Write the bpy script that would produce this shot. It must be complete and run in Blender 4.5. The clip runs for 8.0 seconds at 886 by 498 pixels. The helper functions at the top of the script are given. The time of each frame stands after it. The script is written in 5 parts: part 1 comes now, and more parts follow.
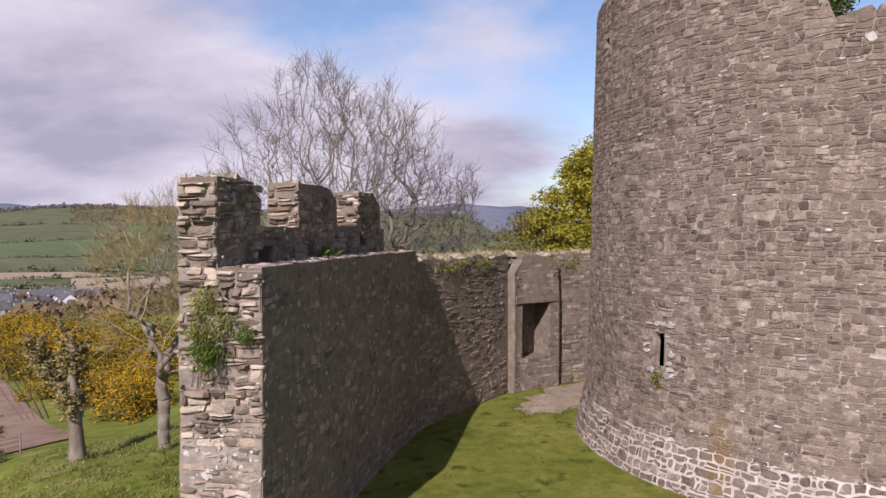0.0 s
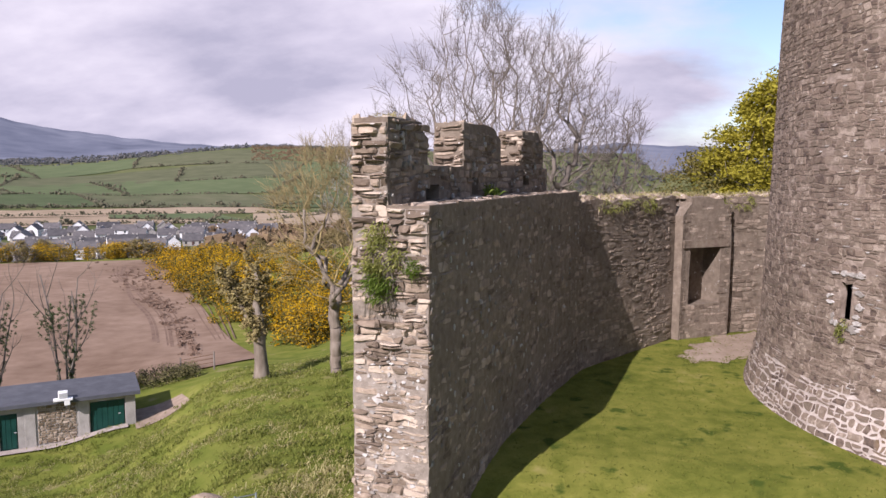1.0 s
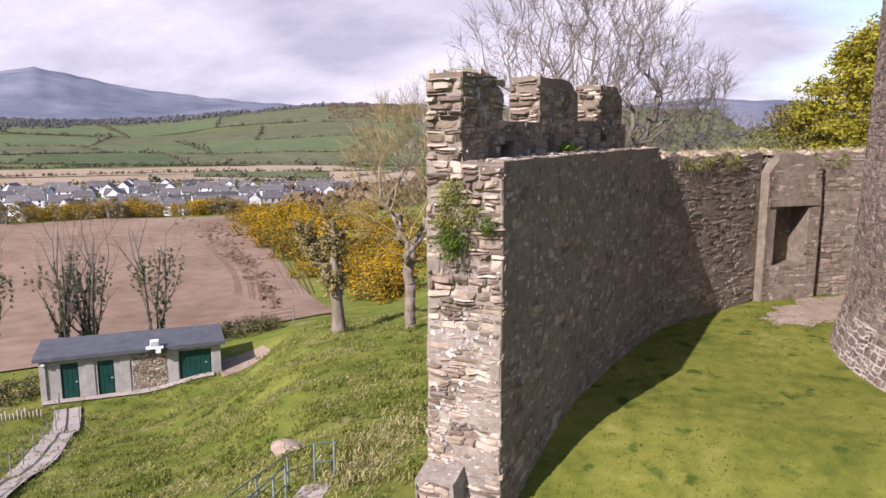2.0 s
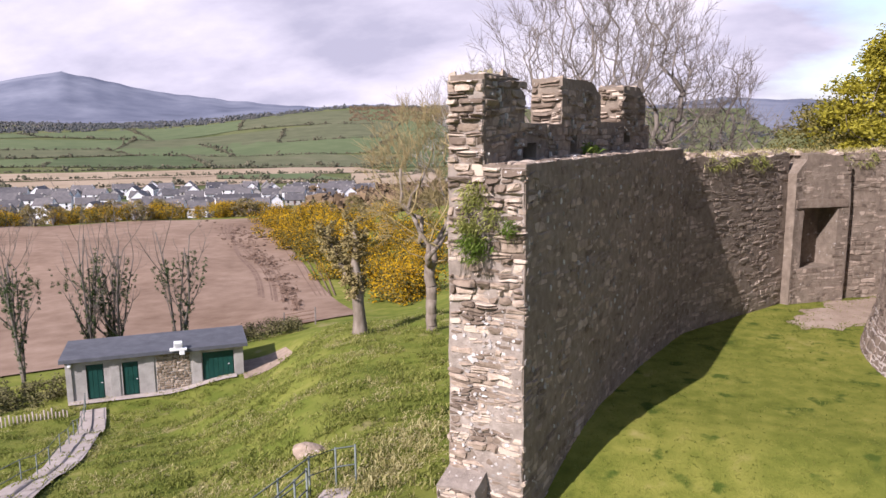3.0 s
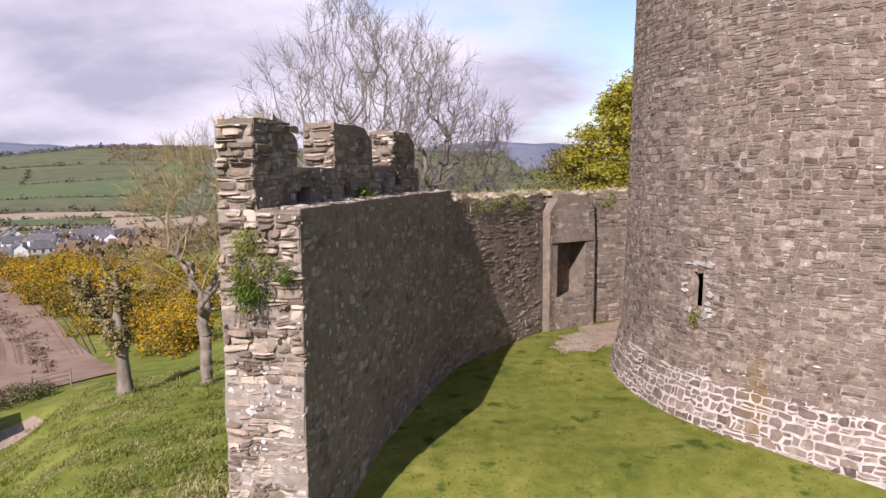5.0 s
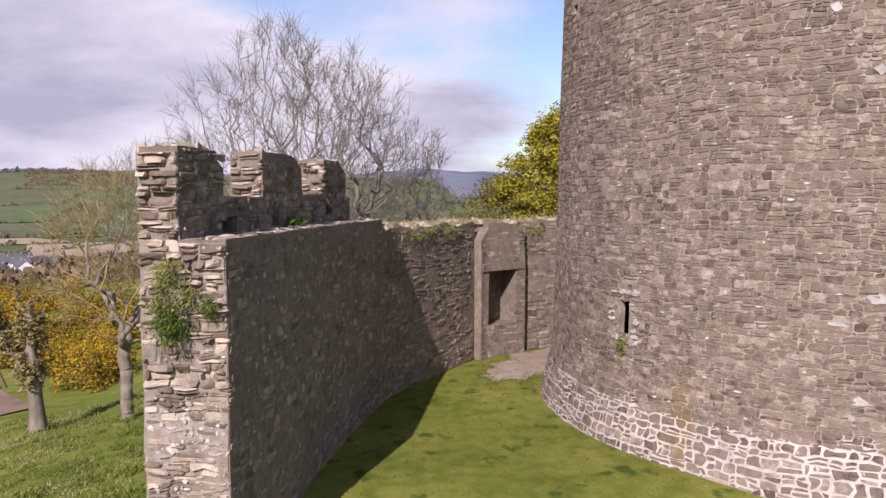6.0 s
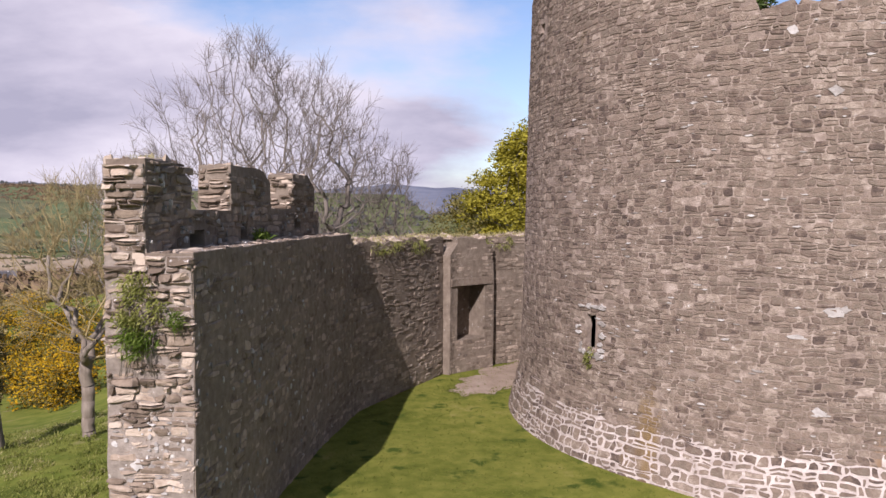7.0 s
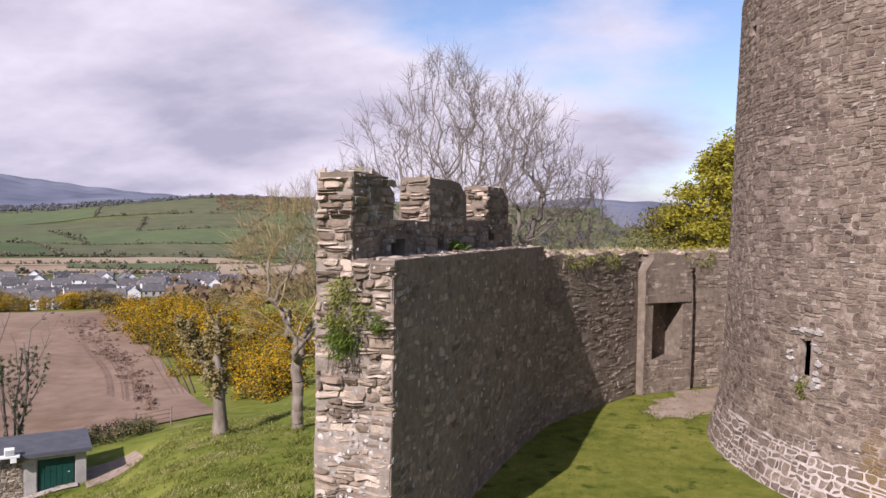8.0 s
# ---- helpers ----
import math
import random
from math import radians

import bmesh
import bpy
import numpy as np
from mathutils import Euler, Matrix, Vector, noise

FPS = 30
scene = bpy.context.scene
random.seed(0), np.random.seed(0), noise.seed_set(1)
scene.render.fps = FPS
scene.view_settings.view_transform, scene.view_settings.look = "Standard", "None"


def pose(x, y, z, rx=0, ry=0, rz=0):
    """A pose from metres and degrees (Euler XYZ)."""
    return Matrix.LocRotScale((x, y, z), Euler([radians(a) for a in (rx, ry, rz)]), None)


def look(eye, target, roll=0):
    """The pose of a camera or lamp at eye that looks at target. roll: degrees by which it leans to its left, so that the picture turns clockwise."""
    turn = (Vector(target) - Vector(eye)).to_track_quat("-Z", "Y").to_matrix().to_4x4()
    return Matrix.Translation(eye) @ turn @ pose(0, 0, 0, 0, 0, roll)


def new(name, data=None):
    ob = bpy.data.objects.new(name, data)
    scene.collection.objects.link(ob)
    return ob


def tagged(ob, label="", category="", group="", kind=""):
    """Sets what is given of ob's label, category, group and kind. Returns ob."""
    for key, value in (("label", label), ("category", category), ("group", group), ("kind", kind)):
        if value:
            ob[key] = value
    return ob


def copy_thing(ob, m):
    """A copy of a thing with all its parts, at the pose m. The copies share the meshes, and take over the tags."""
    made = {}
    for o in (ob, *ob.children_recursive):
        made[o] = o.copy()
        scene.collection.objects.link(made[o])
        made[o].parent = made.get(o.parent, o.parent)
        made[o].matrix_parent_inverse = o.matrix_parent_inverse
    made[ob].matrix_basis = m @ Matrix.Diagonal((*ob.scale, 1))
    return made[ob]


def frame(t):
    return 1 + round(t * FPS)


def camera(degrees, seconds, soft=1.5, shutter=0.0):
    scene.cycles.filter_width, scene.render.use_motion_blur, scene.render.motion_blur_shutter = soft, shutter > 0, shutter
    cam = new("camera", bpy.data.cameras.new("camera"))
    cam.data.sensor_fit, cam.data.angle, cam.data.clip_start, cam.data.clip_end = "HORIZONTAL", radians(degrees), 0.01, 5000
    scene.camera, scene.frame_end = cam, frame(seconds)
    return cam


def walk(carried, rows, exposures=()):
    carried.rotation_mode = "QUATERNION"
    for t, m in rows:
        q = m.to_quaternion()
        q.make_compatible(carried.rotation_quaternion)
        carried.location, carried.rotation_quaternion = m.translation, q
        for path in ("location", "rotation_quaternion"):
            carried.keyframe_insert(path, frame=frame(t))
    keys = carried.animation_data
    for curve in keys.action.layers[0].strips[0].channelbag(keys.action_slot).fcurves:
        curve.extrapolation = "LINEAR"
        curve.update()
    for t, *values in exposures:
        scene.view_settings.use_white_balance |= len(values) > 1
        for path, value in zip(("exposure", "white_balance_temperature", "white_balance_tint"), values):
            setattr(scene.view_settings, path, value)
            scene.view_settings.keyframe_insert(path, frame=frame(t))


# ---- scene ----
cam = camera(62.44, 8.0)
PATH = [
    (0, pose(0.001, -0.000, 5.400, 88.70, 0.05, 0.00)),
    (0.5, pose(-0.012, -0.024, 5.390, 86.54, -0.14, 9.07)),
    (1, pose(-0.074, -0.034, 5.392, 84.00, -0.28, 12.44)),
    (1.5, pose(-0.102, -0.015, 5.378, 82.59, -0.09, 16.62)),
    (2, pose(-0.074, -0.044, 5.364, 80.72, 0.04, 18.23)),
    (2.2, pose(-0.088, -0.014, 5.361, 79.70, 0.11, 18.74)),
    (3.3, pose(-0.116, 0.062, 5.403, 82.32, 0.23, 19.95)),
    (3.5, pose(-0.117, 0.065, 5.415, 83.92, 0.42, 18.91)),
    (4, pose(-0.135, 0.073, 5.428, 86.38, 0.42, 16.23)),
    (4.5, pose(-0.099, 0.035, 5.454, 86.68, 0.45, 8.84)),
    (5, pose(-0.079, 0.057, 5.437, 83.87, 0.40, 2.51)),
    (5.2, pose(-0.062, 0.122, 5.444, 84.36, 0.05, 1.13)),
    (6.3, pose(-0.033, 0.063, 5.487, 86.19, -0.02, -3.48)),
    (6.5, pose(-0.038, 0.035, 5.450, 86.34, -0.22, -3.85)),
    (7, pose(-0.037, 0.009, 5.458, 87.22, -0.22, -5.13)),
    (7.5, pose(0.023, -0.018, 5.459, 87.53, -0.22, -2.29)),
    (8, pose(-0.074, 0.007, 5.431, 88.12, -0.92, 9.80)),
]
EXPOSURE = [(0, 0.24), (0.5, 0.41), (1, 0.5), (2, 0.7), (3.5, 0.74), (4.5, 0.64), (5, 0.58), (6.5, 0.38), (7.5, 0.38), (8, 0.43)]
walk(cam, PATH, [(t, e, 6200, 24) for t, e in EXPOSURE])

# ---------------------------------------------------------------- light
SUN_AZ = (-0.380, -0.925)          # horizontal direction towards the sun
SUN_EL = radians(35.5)
sun_dir = Vector((SUN_AZ[0] * math.cos(SUN_EL), SUN_AZ[1] * math.cos(SUN_EL), math.sin(SUN_EL)))
sun = new("sun", bpy.data.lights.new("sun", "SUN"))
sun.data.energy, sun.data.angle, sun.data.color = 5.0, radians(0.5), (1.0, 0.955, 0.89)
sun.matrix_world = look(sun_dir * 100, (0, 0, 0))

world = bpy.data.worlds.new("world")
scene.world = world
world.use_nodes = True
wn, wl = world.node_tree.nodes, world.node_tree.links
wn.clear()


def wnode(kind, **values):
    n = wn.new(kind)
    for key, value in values.items():
        n.inputs[key].default_value = value
    return n


sky = wn.new("ShaderNodeTexSky")
sky.sky_type, sky.sun_disc = "NISHITA", False
sky.sun_elevation, sky.sun_rotation = SUN_EL, math.atan2(SUN_AZ[0], SUN_AZ[1])
coords = wn.new("ShaderNodeTexCoord")
split = wn.new("ShaderNodeSeparateXYZ")
wl.new(coords.outputs["Generated"], split.inputs[0])


def wmath(op, a, b=None, clamp=False):
    n = wn.new("ShaderNodeMath")
    n.operation, n.use_clamp = op, clamp
    for k, v in enumerate((a, b)):
        if v is None:
            continue
        if isinstance(v, (int, float)):
            n.inputs[k].default_value = v
        else:
            wl.new(v, n.inputs[k])
    return n.outputs[0]


# clouds lie on a flat layer: the direction is divided by its height
lift = wmath("ADD", wmath("MAXIMUM", split.outputs["Z"], 0.0), 0.36)
flat = wn.new("ShaderNodeCombineXYZ")
wl.new(wmath("DIVIDE", split.outputs["X"], lift), flat.inputs[0])
wl.new(wmath("DIVIDE", split.outputs["Y"], lift), flat.inputs[1])


def wnoise(scale, detail, rough, offset, stretch=(1, 1, 1)):
    m = wn.new("ShaderNodeMapping")
    m.inputs["Location"].default_value = offset
    m.inputs["Scale"].default_value = stretch
    wl.new(flat.outputs[0], m.inputs[0])
    n = wnode("ShaderNodeTexNoise", Scale=scale, Detail=detail, Roughness=rough)
    wl.new(m.outputs[0], n.inputs["Vector"])
    return n.outputs["Fac"]


def wramp(fac, *stops):
    n = wn.new("ShaderNodeValToRGB")
    e = n.color_ramp.elements
    while len(e) < len(stops):
        e.new(0.5)
    for el, (p, c) in zip(e, stops):
        el.position, el.color = p, (*c, 1)
    wl.new(fac, n.inputs[0])
    return n.outputs["Color"]


# the bank of cloud is closed low down and to one side, and opens overhead
bias = wmath("ADD", wmath("MULTIPLY", split.outputs["X"], -0.55), wmath("MULTIPLY", split.outputs["Z"], -0.42))
cover = wramp(wmath("ADD", wnoise(0.9, 8, 0.55, (3.9, 1.2, 0), (-0.9, 1.1, 1)), wmath("ADD", bias, 0.07)), (0.40, (0, 0, 0)), (0.54, (1, 1, 1)))
shade = wramp(wnoise(1.5, 8, 0.55, (7.4, 1.3, 3), (0.85, 1.15, 1)), (0.36, (6.4, 6.4, 7.6)), (0.47, (8.8, 8.6, 9.6)), (0.58, (11.2, 10.9, 11.5)))
blend = wn.new("ShaderNodeMix")
blend.data_type = "RGBA"
wl.new(cover, blend.inputs[0])
bright = wn.new("ShaderNodeMix")
bright.data_type, bright.blend_type = "RGBA", "MULTIPLY"
bright.inputs[0].default_value = 1.0
bright.inputs["B"].default_value = (2.0, 2.05, 2.1, 1)
wl.new(sky.outputs[0], bright.inputs["A"])
wl.new(bright.outputs["Result"], blend.inputs["A"])
wl.new(shade, blend.inputs["B"])
back = wnode("ShaderNodeBackground", Strength=0.056)
wl.new(blend.outputs["Result"], back.inputs[0])
wl.new(back.outputs[0], wn.new("ShaderNodeOutputWorld").inputs[0])



# ---------------------------------------------------------------- materials
def material(name, stops, scale=3.0, detail=8, roughness=0.9, bump=0.4, bump_scale=40.0, vary="", amount=0.35,
             spots=None, second=None, stretch=(1, 1, 1), spec=0.25, big=0.35, leaf=0.0):
    """A ramp of colours over noise at two scales. vary: 'object' or 'island' shifts the tone piece by piece.
    spots: (colour, scale, threshold) of lichen. second: (colour, scale, threshold) of larger stains."""
    m = bpy.data.materials.new(name)
    m.use_nodes = True
    n, l = m.node_tree.nodes, m.node_tree.links
    b = n["Principled BSDF"]
    b.inputs["Roughness"].default_value = roughness
    b.inputs["Specular IOR Level"].default_value = spec
    geo = n.new("ShaderNodeNewGeometry")
    mp = n.new("ShaderNodeMapping")
    mp.inputs["Scale"].default_value = stretch
    l.new(geo.outputs["Position"], mp.inputs[0])
    where = mp.outputs[0]

    def nz(s, d, r=0.6):
        q = n.new("ShaderNodeTexNoise")
        q.inputs["Scale"].default_value, q.inputs["Detail"].default_value, q.inputs["Roughness"].default_value = s, d, r
        l.new(where, q.inputs["Vector"])
        return q.outputs["Fac"]

    def mth(op, a, c):
        q = n.new("ShaderNodeMath")
        q.operation = op
        for k, v in enumerate((a, c)):
            if isinstance(v, (int, float)):
                q.inputs[k].default_value = v
            else:
                l.new(v, q.inputs[k])
        return q.outputs[0]

    fac = mth("ADD", mth("MULTIPLY", nz(scale, detail), 1 - big), mth("MULTIPLY", nz(scale * 0.13, 4), big))
    if vary:
        if vary == "object":
            rnd = n.new("ShaderNodeObjectInfo").outputs["Random"]
        else:
            rnd = geo.outputs["Random Per Island"]
        fac = mth("ADD", fac, mth("MULTIPLY", mth("SUBTRACT", rnd, 0.5), amount))
    ramp = n.new("ShaderNodeValToRGB")
    e = ramp.color_ramp.elements
    while len(e) < len(stops):
        e.new(0.5)
    for k, c in enumerate(stops):
        e[k].position, e[k].color = 0.3 + 0.4 * k / max(1, len(stops) - 1), (*c, 1)
    l.new(fac, ramp.inputs[0])
    colour = ramp.outputs["Color"]
    for extra in (second, spots):
        if extra:
            c, s, th = extra
            q = n.new("ShaderNodeMix")
            q.data_type = "RGBA"
            r2 = n.new("ShaderNodeValToRGB")
            r2.color_ramp.elements[0].position, r2.color_ramp.elements[1].position = th, min(1, th + 0.06)
            drip = nz(s, 5, 0.65) if extra is spots else None
            if drip is None:
                mp2 = n.new("ShaderNodeMapping")
                mp2.inputs["Scale"].default_value = (1, 1, 0.3)
                l.new(geo.outputs["Position"], mp2.inputs[0])
                q2 = n.new("ShaderNodeTexNoise")
                q2.inputs["Scale"].default_value, q2.inputs["Detail"].default_value = s, 5
                l.new(mp2.outputs[0], q2.inputs["Vector"])
                drip = q2.outputs["Fac"]
            l.new(drip, r2.inputs[0])
            l.new(r2.outputs["Color"], q.inputs[0])
            l.new(colour, q.inputs["A"])
            q.inputs["B"].default_value = (*c, 1)
            colour = q.outputs["Result"]
    l.new(colour, b.inputs["Base Color"])
    if leaf:
        thin, both = n.new("ShaderNodeBsdfTranslucent"), n.new("ShaderNodeMixShader")
        both.inputs[0].default_value = leaf
        l.new(colour, thin.inputs["Color"])
        l.new(b.outputs[0], both.inputs[1])
        l.new(thin.outputs[0], both.inputs[2])
        l.new(both.outputs[0], n["Material Output"].inputs["Surface"])
    if bump:
        bp = n.new("ShaderNodeBump")
        bp.inputs["Strength"].default_value, bp.inputs["Distance"].default_value = bump, 0.03
        l.new(nz(bump_scale, 8, 0.7), bp.inputs["Height"])
        l.new(bp.outputs[0], b.inputs["Normal"])
    return m


STONE = [(0.118, 0.090, 0.067), (0.194, 0.149, 0.112), (0.220, 0.180, 0.137), (0.282, 0.219, 0.166), (0.39, 0.315, 0.248)]
KEEP_STONE = [(0.094, 0.069, 0.056), (0.168, 0.122, 0.094), (0.184, 0.146, 0.111), (0.222, 0.165, 0.127), (0.246, 0.193, 0.148), (0.36, 0.29, 0.233)]
LICHEN = ((0.55, 0.53, 0.50), 9.0, 0.66)
M = dict(
    stone_part=material("stone_part", STONE, 6, vary="object", amount=0.34, spots=LICHEN, bump=1.0, bump_scale=30),
    stone=material("stone", STONE, 6, vary="island", amount=0.34, spots=LICHEN, bump=1.0, bump_scale=30),
    pale_stone_part=material("pale_stone_part", [(0.146, 0.109, 0.080), (0.244, 0.186, 0.137), (0.354, 0.274, 0.206), (0.512, 0.416, 0.326)], 5,
                             vary="object", amount=0.5, spots=((0.66, 0.63, 0.59), 8, 0.64), bump=0.8, bump_scale=30),
    mortar=material("mortar", [(0.120, 0.093, 0.070), (0.190, 0.150, 0.114), (0.280, 0.225, 0.174)], 6, spots=((0.42, 0.39, 0.35), 5, 0.64), bump=0.9, bump_scale=25),
    keep_mortar=material("keep_mortar", [(0.155, 0.116, 0.092), (0.262, 0.205, 0.164), (0.45, 0.37, 0.31)], 5, big=0.2, second=((0.22, 0.13, 0.06), 0.45, 0.64), bump=0.9, bump_scale=25),
    lime=material("lime", [(0.30, 0.245, 0.212), (0.47, 0.405, 0.362), (0.64, 0.57, 0.52)], 5, bump=0.8, bump_scale=30),
    grass=material("grass", [(0.062, 0.080, 0.014), (0.108, 0.132, 0.022), (0.165, 0.175, 0.036), (0.25, 0.22, 0.075)], 0.6, bump=1.0, bump_scale=5, roughness=1, spec=0.05,
                   second=((0.21, 0.19, 0.075), 0.5, 0.62)),
    dirt=material("dirt", [(0.19, 0.14, 0.098), (0.285, 0.215, 0.16), (0.37, 0.295, 0.235)], 2, bump=0.5, bump_scale=12, roughness=1),
    plough=material("plough", [(0.145, 0.095, 0.064), (0.225, 0.155, 0.110), (0.305, 0.22, 0.162)], 0.5, big=0.5, bump=1.0, bump_scale=2.5, roughness=1, spec=0.05),
    bark=material("bark", [(0.075, 0.06, 0.048), (0.14, 0.117, 0.096), (0.22, 0.19, 0.16)], 4, bump=0.6, bump_scale=18, stretch=(1, 1, 0.3)),
    twig=material("twig", [(0.10, 0.082, 0.066), (0.17, 0.142, 0.118), (0.26, 0.225, 0.19)], 2, bump=0),
    pale_bark=material("pale_bark", [(0.10, 0.078, 0.058), (0.19, 0.155, 0.12), (0.3, 0.26, 0.215)], 4, bump=0.8, bump_scale=14, stretch=(1, 1, 0.25)),
)

